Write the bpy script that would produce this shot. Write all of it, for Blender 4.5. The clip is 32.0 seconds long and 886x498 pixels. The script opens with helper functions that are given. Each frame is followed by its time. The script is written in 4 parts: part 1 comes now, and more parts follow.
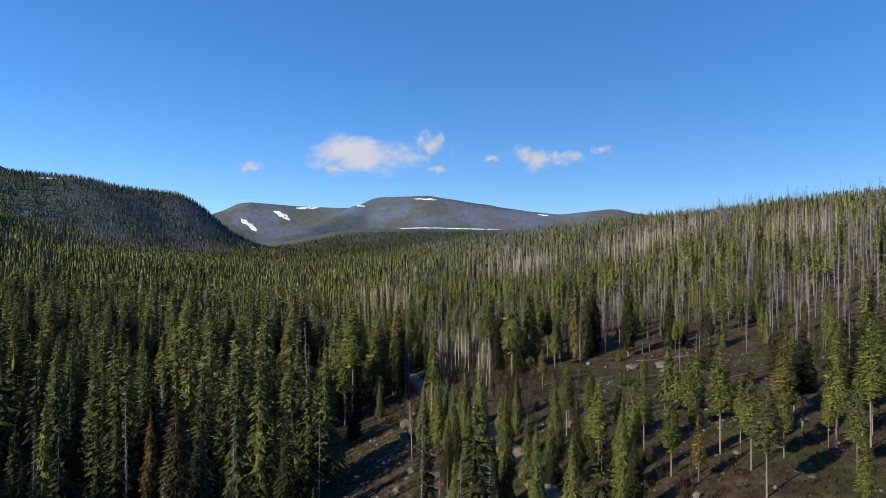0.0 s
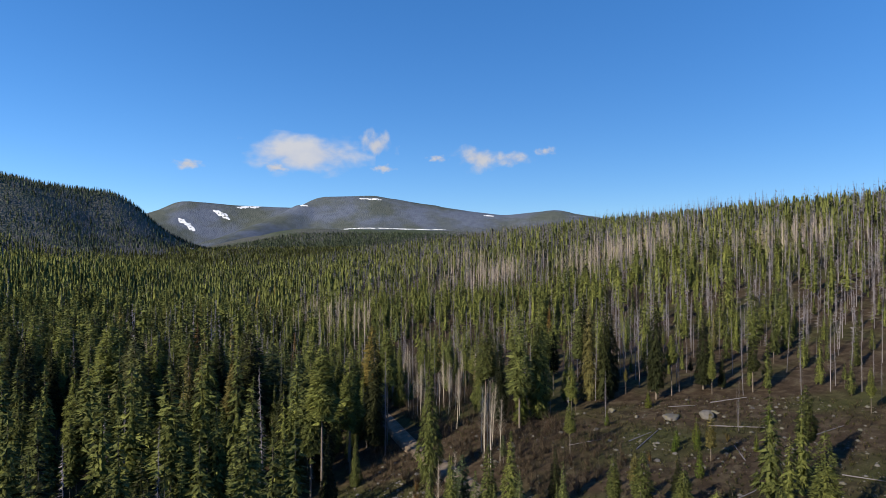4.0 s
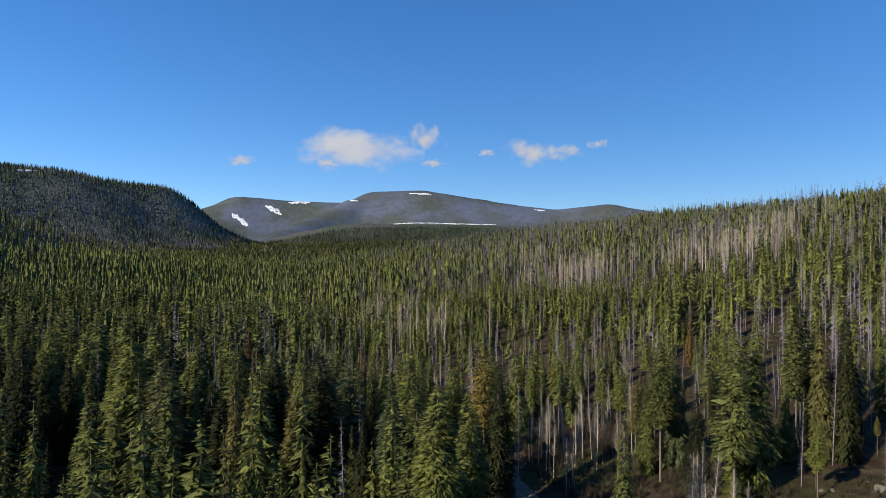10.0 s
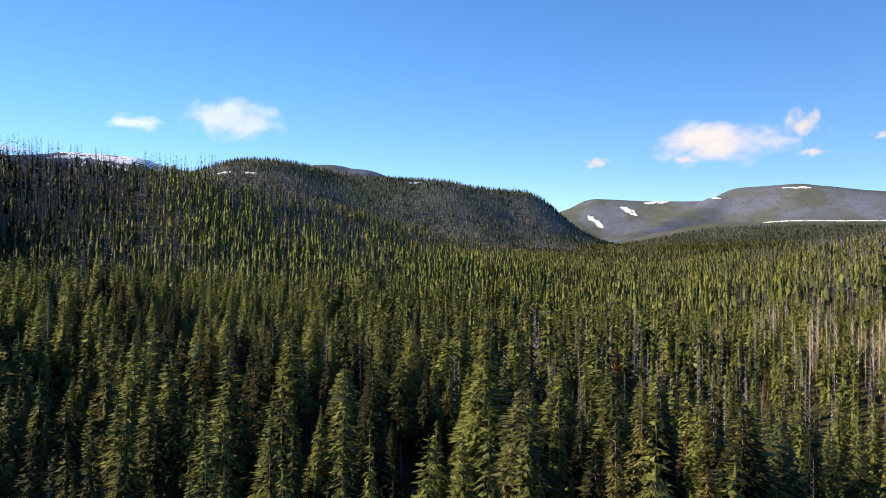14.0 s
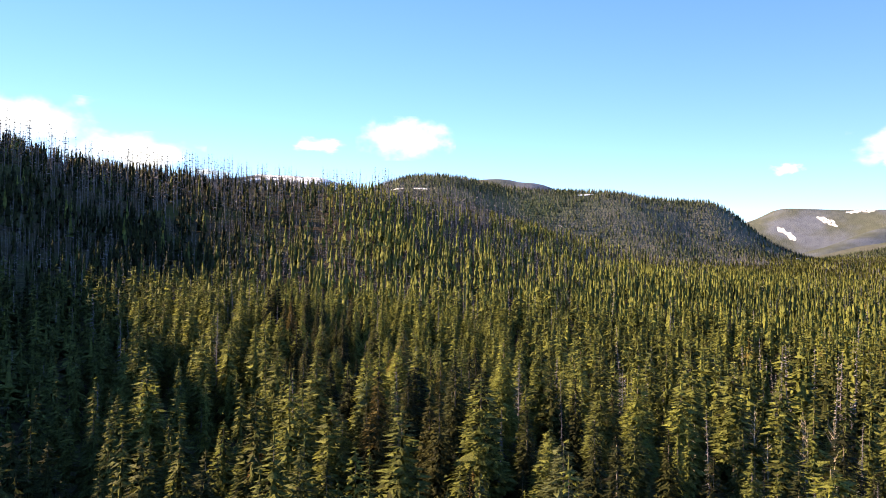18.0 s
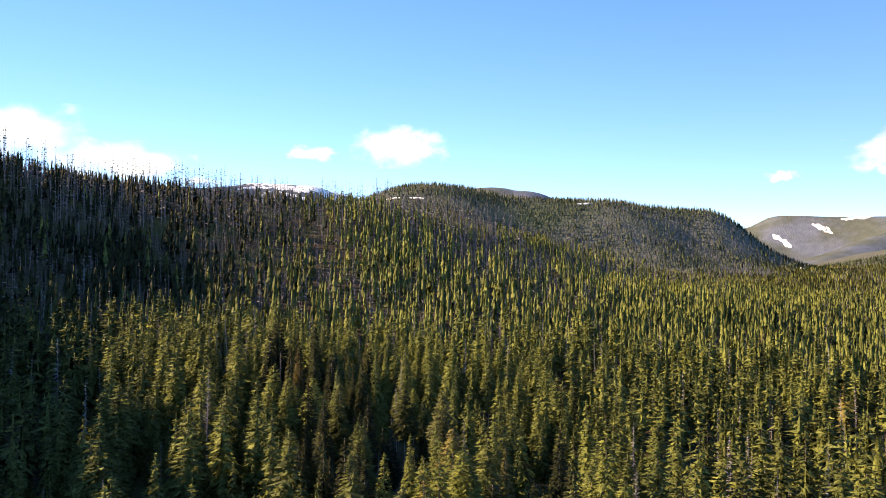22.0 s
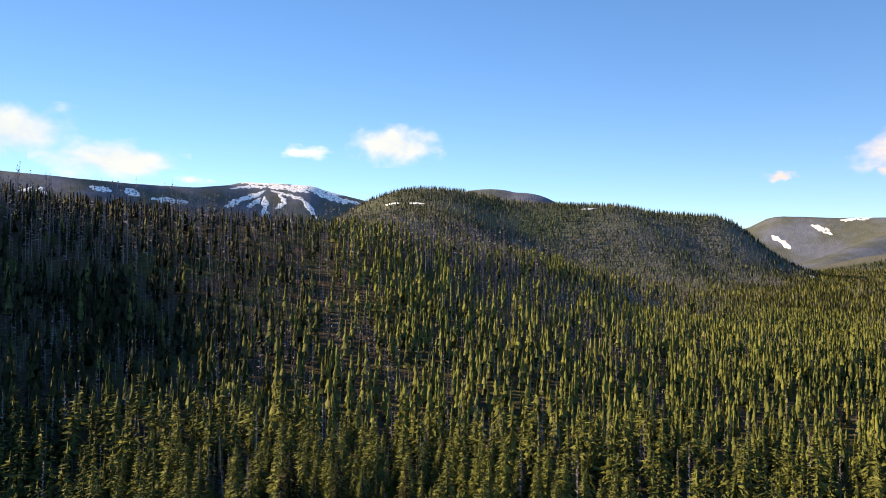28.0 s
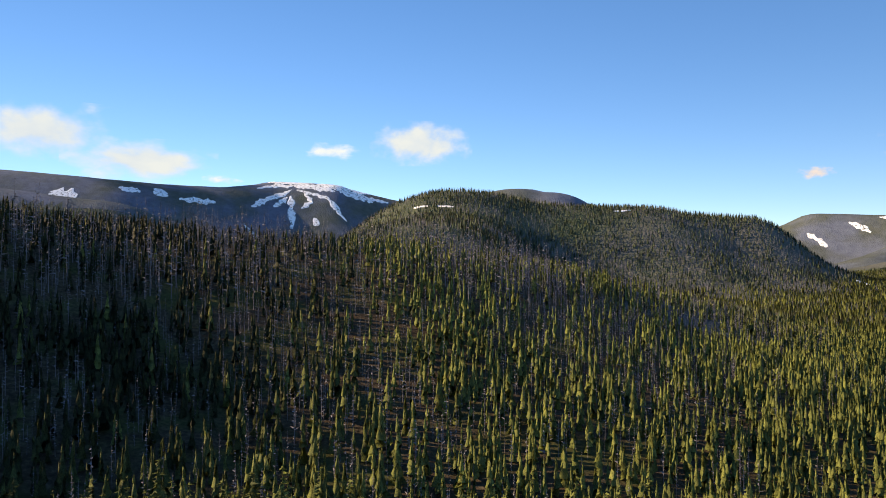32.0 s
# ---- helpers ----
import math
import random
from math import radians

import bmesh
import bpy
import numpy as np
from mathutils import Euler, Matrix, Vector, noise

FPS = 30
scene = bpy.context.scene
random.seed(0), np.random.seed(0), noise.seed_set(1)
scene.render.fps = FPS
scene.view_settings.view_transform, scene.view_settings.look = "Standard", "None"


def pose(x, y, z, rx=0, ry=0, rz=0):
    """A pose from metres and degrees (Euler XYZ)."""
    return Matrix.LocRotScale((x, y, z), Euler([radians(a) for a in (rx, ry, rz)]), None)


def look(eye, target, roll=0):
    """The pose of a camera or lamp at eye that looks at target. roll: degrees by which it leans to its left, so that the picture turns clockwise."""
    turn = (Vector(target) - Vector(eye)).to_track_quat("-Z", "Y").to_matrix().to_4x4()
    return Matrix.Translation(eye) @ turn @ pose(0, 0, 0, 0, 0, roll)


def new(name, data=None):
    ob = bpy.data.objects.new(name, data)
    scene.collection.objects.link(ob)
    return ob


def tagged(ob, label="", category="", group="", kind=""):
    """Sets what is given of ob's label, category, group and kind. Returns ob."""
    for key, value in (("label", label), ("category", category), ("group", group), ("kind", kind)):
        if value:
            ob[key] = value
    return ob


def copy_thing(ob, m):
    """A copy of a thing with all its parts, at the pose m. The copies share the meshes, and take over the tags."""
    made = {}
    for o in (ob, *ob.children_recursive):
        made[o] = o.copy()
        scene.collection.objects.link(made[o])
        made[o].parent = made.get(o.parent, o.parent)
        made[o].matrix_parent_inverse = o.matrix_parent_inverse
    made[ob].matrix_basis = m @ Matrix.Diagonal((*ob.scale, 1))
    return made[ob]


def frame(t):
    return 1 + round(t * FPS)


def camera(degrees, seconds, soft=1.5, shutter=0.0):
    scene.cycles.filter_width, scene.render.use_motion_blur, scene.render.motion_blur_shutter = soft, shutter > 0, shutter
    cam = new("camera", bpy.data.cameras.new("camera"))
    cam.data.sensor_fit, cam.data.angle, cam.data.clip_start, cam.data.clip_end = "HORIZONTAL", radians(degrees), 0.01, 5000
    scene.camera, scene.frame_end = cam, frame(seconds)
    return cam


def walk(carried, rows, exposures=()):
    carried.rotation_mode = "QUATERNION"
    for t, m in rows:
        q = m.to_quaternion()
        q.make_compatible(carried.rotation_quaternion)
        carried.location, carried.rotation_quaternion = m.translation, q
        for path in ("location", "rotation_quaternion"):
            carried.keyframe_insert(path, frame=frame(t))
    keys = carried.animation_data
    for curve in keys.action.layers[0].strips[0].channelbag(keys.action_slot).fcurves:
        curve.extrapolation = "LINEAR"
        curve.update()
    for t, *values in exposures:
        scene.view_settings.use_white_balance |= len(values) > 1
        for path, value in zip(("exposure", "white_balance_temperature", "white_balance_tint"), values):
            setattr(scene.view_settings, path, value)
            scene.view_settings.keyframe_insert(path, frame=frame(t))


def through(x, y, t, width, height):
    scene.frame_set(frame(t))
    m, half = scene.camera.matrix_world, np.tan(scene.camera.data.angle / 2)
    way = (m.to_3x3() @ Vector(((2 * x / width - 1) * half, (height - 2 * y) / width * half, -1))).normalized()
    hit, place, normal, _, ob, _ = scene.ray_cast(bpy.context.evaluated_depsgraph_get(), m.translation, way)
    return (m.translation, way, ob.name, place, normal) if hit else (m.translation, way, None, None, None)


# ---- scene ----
# The flight: seconds, place, heading (clockwise from +y), tilt and lean in degrees.
cam = camera(66.86, 32.0, soft=0.9)
PATH = [
    (0.0, -0.00, 0.00, 40.00, 12.85, 0.61, 0.01),
    (0.5, -0.24, 3.39, 40.31, 12.95, 0.57, 0.00),
    (1.0, -0.46, 6.84, 40.83, 13.04, 0.62, 0.00),
    (1.5, -0.65, 10.38, 41.56, 13.13, 0.66, 0.02),
    (2.0, -0.82, 13.95, 42.32, 13.22, 0.69, 0.03),
    (2.5, -0.98, 17.49, 42.92, 13.87, 0.66, 0.03),
    (3.0, -1.11, 20.96, 43.32, 15.92, 0.67, 0.03),
    (3.5, -1.20, 24.39, 43.59, 17.22, 0.67, 0.03),
    (5.5, -1.43, 37.54, 43.79, 17.92, 0.48, 0.04),
    (6.0, -1.50, 40.75, 43.70, 17.97, 0.45, 0.03),
    (6.5, -1.56, 43.98, 43.61, 18.01, 0.41, 0.02),
    (7.0, -1.63, 47.22, 43.51, 18.05, 0.39, 0.02),
    (7.5, -1.72, 50.47, 43.41, 18.09, 0.36, 0.02),
    (8.0, -1.83, 53.69, 43.33, 18.13, 0.32, -0.01),
    (8.5, -2.00, 56.82, 43.28, 18.18, 0.30, -0.03),
    (9.0, -2.18, 59.91, 43.23, 18.22, 0.27, -0.03),
    (9.5, -2.34, 63.03, 43.20, 16.29, 0.22, -0.01),
    (10.0, -2.44, 66.30, 43.15, 13.54, 0.19, -0.03),
    (10.5, -2.50, 69.75, 43.06, 11.60, 0.16, -0.05),
    (11.0, -2.61, 73.41, 42.92, 7.73, 0.12, -0.05),
    (11.5, -2.80, 77.22, 42.72, 3.41, 0.11, -0.02),
    (12.0, -3.17, 81.02, 42.58, -0.76, 0.14, -0.01),
    (12.5, -3.70, 84.63, 42.52, -4.76, 0.17, -0.02),
    (13.0, -4.42, 88.03, 42.55, -8.69, 0.20, -0.04),
    (13.5, -5.34, 91.33, 42.62, -12.41, 0.24, -0.04),
    (14.0, -6.46, 94.61, 42.66, -16.07, 0.32, -0.02),
    (14.5, -7.82, 97.88, 42.67, -19.54, 0.43, -0.01),
    (15.0, -9.35, 101.12, 42.67, -22.75, 0.56, 0.00),
    (15.5, -11.01, 104.33, 42.70, -25.91, 0.73, -0.01),
    (17.5, -20.29, 116.54, 42.98, -30.29, 1.34, -0.21),
    (18.0, -23.18, 119.49, 43.60, -30.19, 1.49, -0.21),
    (18.5, -26.19, 122.43, 44.30, -30.12, 1.64, -0.21),
    (19.0, -29.37, 125.32, 45.09, -30.02, 1.75, -0.18),
    (19.5, -32.64, 128.13, 45.94, -29.94, 1.84, -0.15),
    (20.0, -35.91, 130.85, 46.86, -29.84, 1.94, -0.12),
    (20.5, -39.11, 133.53, 47.83, -29.76, 2.00, -0.08),
    (21.0, -42.25, 136.23, 48.75, -29.69, 2.07, -0.03),
    (21.5, -45.36, 138.97, 49.67, -29.62, 2.12, 0.02),
    (22.0, -48.42, 141.73, 50.73, -29.56, 2.14, 0.06),
    (22.5, -51.45, 144.49, 52.07, -29.50, 2.17, 0.10),
    (23.0, -54.39, 147.20, 53.75, -29.46, 2.21, 0.13),
    (23.5, -57.17, 149.80, 55.69, -29.40, 2.19, 0.13),
    (24.0, -59.78, 152.27, 57.78, -29.36, 2.17, 0.11),
    (24.5, -62.31, 154.67, 59.94, -29.35, 2.15, 0.08),
    (25.0, -64.84, 157.03, 62.10, -29.31, 2.11, 0.06),
    (25.5, -67.37, 159.38, 64.25, -29.26, 2.09, 0.05),
    (27.5, -77.64, 168.08, 72.20, -29.11, 1.90, 0.01),
    (28.0, -80.37, 170.46, 74.52, -29.08, 1.86, 0.01),
    (28.5, -83.13, 172.85, 76.82, -29.06, 1.81, 0.02),
    (29.0, -85.93, 175.24, 79.07, -29.02, 1.77, 0.03),
    (29.5, -88.79, 177.65, 81.26, -28.99, 1.74, 0.04),
    (30.0, -91.72, 180.12, 83.42, -28.98, 1.69, 0.06),
    (30.5, -94.69, 182.68, 85.57, -29.76, 1.66, 0.08),
    (31.0, -97.69, 185.32, 87.73, -30.55, 1.61, 0.10),
    (31.5, -100.72, 188.00, 89.86, -31.02, 1.59, 0.10),
    (32.0, -103.77, 190.67, 91.98, -31.17, 1.53, 0.10),
]
walk(cam, [(t, pose(x, y, z, 90 + tilt, 0, -head) @ pose(0, 0, 0, 0, 0, -lean)) for t, x, y, z, head, tilt, lean in PATH],
     exposures=[(0.0, 0.56, 6200, 9), (9.5, 0.4, 6200, 9), (13.0, 0.82, 6700, 11), (18.0, 1.72, 9000, 19), (23.0, 1.62, 9000, 18), (32.0, 1.0, 8500, 15.5)])

# ---- sky and sun ----
SUN_AZ, SUN_EL = radians(243), radians(22.5)
world = bpy.data.worlds.new("sky")
scene.world = world
world.use_nodes = True
wt = world.node_tree
sky = wt.nodes.new("ShaderNodeTexSky")
sky.sky_type, sky.sun_disc = "NISHITA", False
sky.sun_elevation, sky.sun_rotation = SUN_EL, 2 * math.pi - SUN_AZ
sky.altitude, sky.air_density, sky.dust_density, sky.ozone_density = 2700, 1.0, 0.0, 1.5
wt.nodes["Background"].inputs["Strength"].default_value = 0.15
deep = wt.nodes.new("ShaderNodeHueSaturation")
deep.inputs["Saturation"].default_value = 1.48
air = wt.nodes.new("ShaderNodeMix")
air.data_type, air.blend_type = "RGBA", "MULTIPLY"
air.inputs[0].default_value, air.inputs[7].default_value = 1.0, (0.74, 0.93, 1.2, 1)
even = wt.nodes.new("ShaderNodeGamma")
even.inputs["Gamma"].default_value = 0.72
wt.links.new(sky.outputs["Color"], even.inputs["Color"])
wt.links.new(even.outputs["Color"], deep.inputs["Color"])
wt.links.new(deep.outputs["Color"], air.inputs[6])
wt.links.new(air.outputs[2], wt.nodes["Background"].inputs["Color"])
sun = new("sun", bpy.data.lights.new("sun", "SUN"))
sun.data.energy, sun.data.angle, sun.data.color = 5.0, radians(0.5), (1.0, 0.86, 0.66)
to_sun = Vector((math.sin(SUN_AZ) * math.cos(SUN_EL), math.cos(SUN_AZ) * math.cos(SUN_EL), math.sin(SUN_EL)))
sun.matrix_world = look(to_sun * 300, (0, 0, 0))

rng = np.random.RandomState(7)


# ---- materials ----
class Mat:
    """A small builder of node materials."""

    def __init__(self, name):
        self.m = bpy.data.materials.new(name)
        self.m.use_nodes = True
        self.t = self.m.node_tree
        self.bsdf = self.t.nodes["Principled BSDF"]
        self.out = self.t.nodes["Material Output"]

    def node(self, kind, **sets):
        n = self.t.nodes.new(kind)
        for k, v in sets.items():
            if k in n.inputs:
                n.inputs[k].default_value = v
        return n

    def link(self, a, b):
        self.t.links.new(a, b)

    def coords(self):
        return self.node("ShaderNodeNewGeometry").outputs["Position"]

    def noise(self, scale, detail=4.0, vec=None, rough=0.55):
        n = self.node("ShaderNodeTexNoise", Scale=scale, Detail=detail, Roughness=rough)
        if vec is not None:
            self.link(vec, n.inputs["Vector"])
        return n.outputs["Fac"]

    def ramp(self, fac, stops):
        n = self.node("ShaderNodeValToRGB")
        e = n.color_ramp.elements
        while len(e) < len(stops):
            e.new(0.5)
        for el, (p, c) in zip(e, stops):
            el.position, el.color = p, (*c, 1)
        self.link(fac, n.inputs["Fac"])
        return n.outputs["Color"]

    def mix(self, fac, a, b, mode="MIX"):
        n = self.t.nodes.new("ShaderNodeMix")
        n.data_type, n.blend_type = "RGBA", mode
        for sock, v in ((n.inputs[0], fac), (n.inputs[6], a), (n.inputs[7], b)):
            if hasattr(v, "is_linked"):
                self.link(v, sock)
            else:
                sock.default_value = v if isinstance(v, float) else (*v, 1)
        return n.outputs[2]

    def math(self, op, a, b=0.0):
        n = self.t.nodes.new("ShaderNodeMath")
        n.operation = op
        for sock, v in ((n.inputs[0], a), (n.inputs[1], b)):
            if hasattr(v, "is_linked"):
                self.link(v, sock)
            else:
                sock.default_value = v
        return n.outputs[0]

    def bump(self, height, strength, dist):
        n = self.node("ShaderNodeBump", Strength=strength, Distance=dist)
        self.link(height, n.inputs["Height"])
        self.link(n.outputs["Normal"], self.bsdf.inputs["Normal"])

    def finish(self, color, rough=0.8, spec=0.2):
        if hasattr(color, "is_linked"):
            self.link(color, self.bsdf.inputs["Base Color"])
        else:
            self.bsdf.inputs["Base Color"].default_value = (*color, 1)
        self.bsdf.inputs["Roughness"].default_value = rough
        self.bsdf.inputs["Specular IOR Level"].default_value = spec
        return self.m


def tint_of(m, joined=False):
    """One number a tree: its object's random, or the tint stored on a joined stand."""
    if joined:
        a = m.node("ShaderNodeAttribute")
        a.attribute_name = "tint"
        return a.outputs["Fac"]
    return m.node("ShaderNodeObjectInfo").outputs["Random"]


NEEDLED = []


def foliage(name, stops, through=0.42, joined=False, gap_grain=5.0):
    m = Mat(name)
    g = m.node("ShaderNodeNewGeometry")
    base = m.ramp(tint_of(m, joined), stops)
    fine = m.noise(gap_grain, 4, g.outputs["Position"], 0.7)
    # The dark end paints shadowy gaps between needles into the colour.
    base = m.mix(1.0, base, m.ramp(fine, [(0.34, (0.42, 0.45, 0.45)), (0.5, (1.0, 1.0, 1.0)), (0.66, (1.5, 1.45, 1.3))]), "MULTIPLY")
    isl = m.ramp(g.outputs["Random Per Island"], [(0.0, (0.72, 0.74, 0.74)), (0.5, (0.97, 0.97, 0.95)), (1.0, (1.26, 1.22, 1.14))])
    col = m.mix(1.0, base, isl, "MULTIPLY")
    m.finish(col, 0.65, 0.12)
    # needles face every way round the stem
    face = m.node("ShaderNodeAttribute")
    face.attribute_name = "facing"
    turn = m.t.nodes.new("ShaderNodeVectorTransform")
    turn.vector_type, turn.convert_from, turn.convert_to = "NORMAL", "OBJECT", "WORLD"
    m.link(face.outputs["Vector"], turn.inputs["Vector"])
    b = m.node("ShaderNodeBump", Strength=0.8, Distance=0.14)
    m.link(fine, b.inputs["Height"])
    m.link(turn.outputs["Vector"], b.inputs["Normal"])
    m.link(b.outputs["Normal"], m.bsdf.inputs["Normal"])
    tr = m.node("ShaderNodeBsdfTranslucent")
    m.link(col, tr.inputs["Color"])
    m.link(b.outputs["Normal"], tr.inputs["Normal"])
    mx = m.node("ShaderNodeMixShader", Fac=through)
    m.link(m.bsdf.outputs[0], mx.inputs[1])
    m.link(tr.outputs[0], mx.inputs[2])
    m.link(mx.outputs[0], m.out.inputs["Surface"])
    NEEDLED.append(m.m)
    return m.m


# The two darkest stops also serve the shade tint in the west.
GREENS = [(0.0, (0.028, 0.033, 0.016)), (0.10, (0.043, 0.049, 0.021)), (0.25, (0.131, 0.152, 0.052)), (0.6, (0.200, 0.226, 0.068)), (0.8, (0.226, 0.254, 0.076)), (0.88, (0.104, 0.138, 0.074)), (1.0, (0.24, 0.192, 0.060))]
NEEDLES = foliage("needles", GREENS)
# Darker needles for the western spruces, with the shade there put into the colour.
SHADY = foliage("shade_dark_needles", [(0.0, (0.029, 0.036, 0.018)), (0.5, (0.046, 0.055, 0.024)), (0.94, (0.068, 0.068, 0.027)), (1.0, (0.11, 0.08, 0.028))])
WOOD = foliage("needles_of_the_wood", GREENS, joined=True, gap_grain=3.0)
# Greyer and bluer than the valley's needles: distance haze mixed into the colour.
HAZE_GREEN = foliage("hazed_needles_of_the_hills", [(0.0, (0.072, 0.100, 0.062)), (0.5, (0.108, 0.140, 0.086)), (1.0, (0.138, 0.162, 0.098))], joined=True, gap_grain=0.8)
YOUNG = foliage("young_needles", [(0.0, (0.10, 0.15, 0.03)), (1.0, (0.14, 0.16, 0.035))])
RUST = foliage("rust_needles", [(0.0, (0.16, 0.085, 0.03)), (1.0, (0.13, 0.10, 0.03))], 0.15)
SHRUBS = foliage("shrub_twigs", [(0.0, (0.12, 0.08, 0.055)), (0.5, (0.11, 0.09, 0.068)), (1.0, (0.16, 0.11, 0.07))], 0.1, joined=True)


def bark(name, a, b, scale=6.0):
    m = Mat(name)
    p = m.coords()
    t = tint_of(m)
    col = m.mix(m.noise(scale, 5, p), a, b)
    col = m.mix(1.0, col, m.ramp(t, [(0.0, (0.75, 0.75, 0.75)), (1.0, (1.15, 1.12, 1.1))]), "MULTIPLY")
    return m.finish(col, 0.9, 0.1)


BARK = bark("pine_bark", (0.12, 0.098, 0.08), (0.25, 0.218, 0.19))
DEAD = bark("dead_wood", (0.135, 0.127, 0.142), (0.26, 0.246, 0.270))
ASPEN = bark("aspen_bark", (0.40, 0.36, 0.30), (0.62, 0.58, 0.50))
TWIG = bark("aspen_twigs", (0.30, 0.25, 0.20), (0.44, 0.38, 0.31))


def ground_material():
    m = Mat("forest_floor")
    p = m.coords()
    n1, n2, n3 = m.noise(0.045, 5, p), m.noise(0.6, 6, p), m.noise(6.0, 4, p)
    soil = m.ramp(n2, [(0.3, (0.034, 0.025, 0.017)), (0.5, (0.062, 0.044, 0.029)), (0.7, (0.105, 0.084, 0.056))])
    moss = m.ramp(n2, [(0.3, (0.038, 0.040, 0.017)), (0.7, (0.082, 0.083, 0.032))])
    col = m.mix(m.ramp(n1, [(0.47, (0, 0, 0)), (0.62, (1, 1, 1))]), soil, moss)
    col = m.mix(1.0, col, m.ramp(n3, [(0.3, (0.7, 0.7, 0.7)), (0.7, (1.3, 1.3, 1.25))]), "MULTIPLY")
    m.bump(m.math("ADD", n2, n3), 0.6, 0.4)
    return m.finish(col, 0.95, 0.05)


FLOOR = ground_material()


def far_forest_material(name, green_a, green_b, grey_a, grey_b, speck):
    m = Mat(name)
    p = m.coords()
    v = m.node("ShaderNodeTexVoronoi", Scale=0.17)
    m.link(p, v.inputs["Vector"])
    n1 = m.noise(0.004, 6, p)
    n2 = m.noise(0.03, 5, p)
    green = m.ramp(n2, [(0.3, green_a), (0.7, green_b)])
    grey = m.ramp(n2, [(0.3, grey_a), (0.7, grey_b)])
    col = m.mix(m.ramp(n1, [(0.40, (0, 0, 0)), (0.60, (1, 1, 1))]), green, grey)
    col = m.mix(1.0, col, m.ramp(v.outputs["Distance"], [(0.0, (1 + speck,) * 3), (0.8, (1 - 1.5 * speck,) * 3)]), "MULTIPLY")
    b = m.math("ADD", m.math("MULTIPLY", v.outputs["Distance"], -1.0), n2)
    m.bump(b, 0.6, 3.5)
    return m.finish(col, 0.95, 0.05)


# The blue-grey puts distance haze into the mountain forest's own colour.
FARMAT = far_forest_material("hazed_far_forest", (0.075, 0.088, 0.078), (0.105, 0.116, 0.104), (0.100, 0.118, 0.162), (0.137, 0.158, 0.208), 0.10)
HILLMAT = far_forest_material("hill_forest", (0.058, 0.076, 0.044), (0.084, 0.102, 0.058), (0.085, 0.090, 0.078), (0.115, 0.118, 0.106), 0.10)


def snow_material():
    m = Mat("old_snow")
    p = m.coords()
    n = m.noise(0.03, 6, p)
    m.bump(n, 0.5, 3.0)
    white = m.ramp(n, [(0.3, (0.74, 0.76, 0.80)), (0.7, (0.88, 0.88, 0.88))])
    trees = m.ramp(m.noise(0.075, 4, p, 0.7), [(0.38, (1, 1, 1)), (0.47, (0, 0, 0))])
    return m.finish(m.mix(trees, white, (0.07, 0.08, 0.075)), 0.7, 0.2)


SNOW = snow_material()


def stone_material(name, a, b, moss):
    m = Mat(name)
    p = m.coords()
    n = m.noise(2.2, 6, p)
    col = m.mix(n, a, b)
    col = m.mix(m.ramp(m.noise(0.9, 5, p), [(0.5, (0, 0, 0)), (0.62, (1, 1, 1))]), col, moss)
    m.bump(m.noise(9, 6, p), 0.6, 0.05)
    return m.finish(col, 0.9, 0.15)


STONE = stone_material("granite", (0.08, 0.076, 0.072), (0.18, 0.168, 0.156), (0.15, 0.14, 0.095))


def dirt_material():
    m = Mat("dirt_road")
    p = m.coords()
    n, k = m.noise(0.8, 6, p), m.noise(9, 4, p)
    col = m.ramp(n, [(0.3, (0.13, 0.10, 0.074)), (0.7, (0.235, 0.19, 0.145))])
    col = m.mix(1.0, col, m.ramp(k, [(0.3, (0.8, 0.8, 0.8)), (0.7, (1.2, 1.2, 1.2))]), "MULTIPLY")
    m.bump(k, 0.4, 0.05)
    return m.finish(col, 0.95, 0.05)


DIRT = dirt_material()


# ---- the lie of the land ----
# Cross-section of the valley: x, height.
SECTION_X = (-3000, -400, -120, -50, 0, 19, 36, 65, 120, 355, 430, 700, 3000)
SECTION_Z = (8, 8, 5, 4, 6, 10, 16, 19.5, 27, 69, 74, 82, 60)
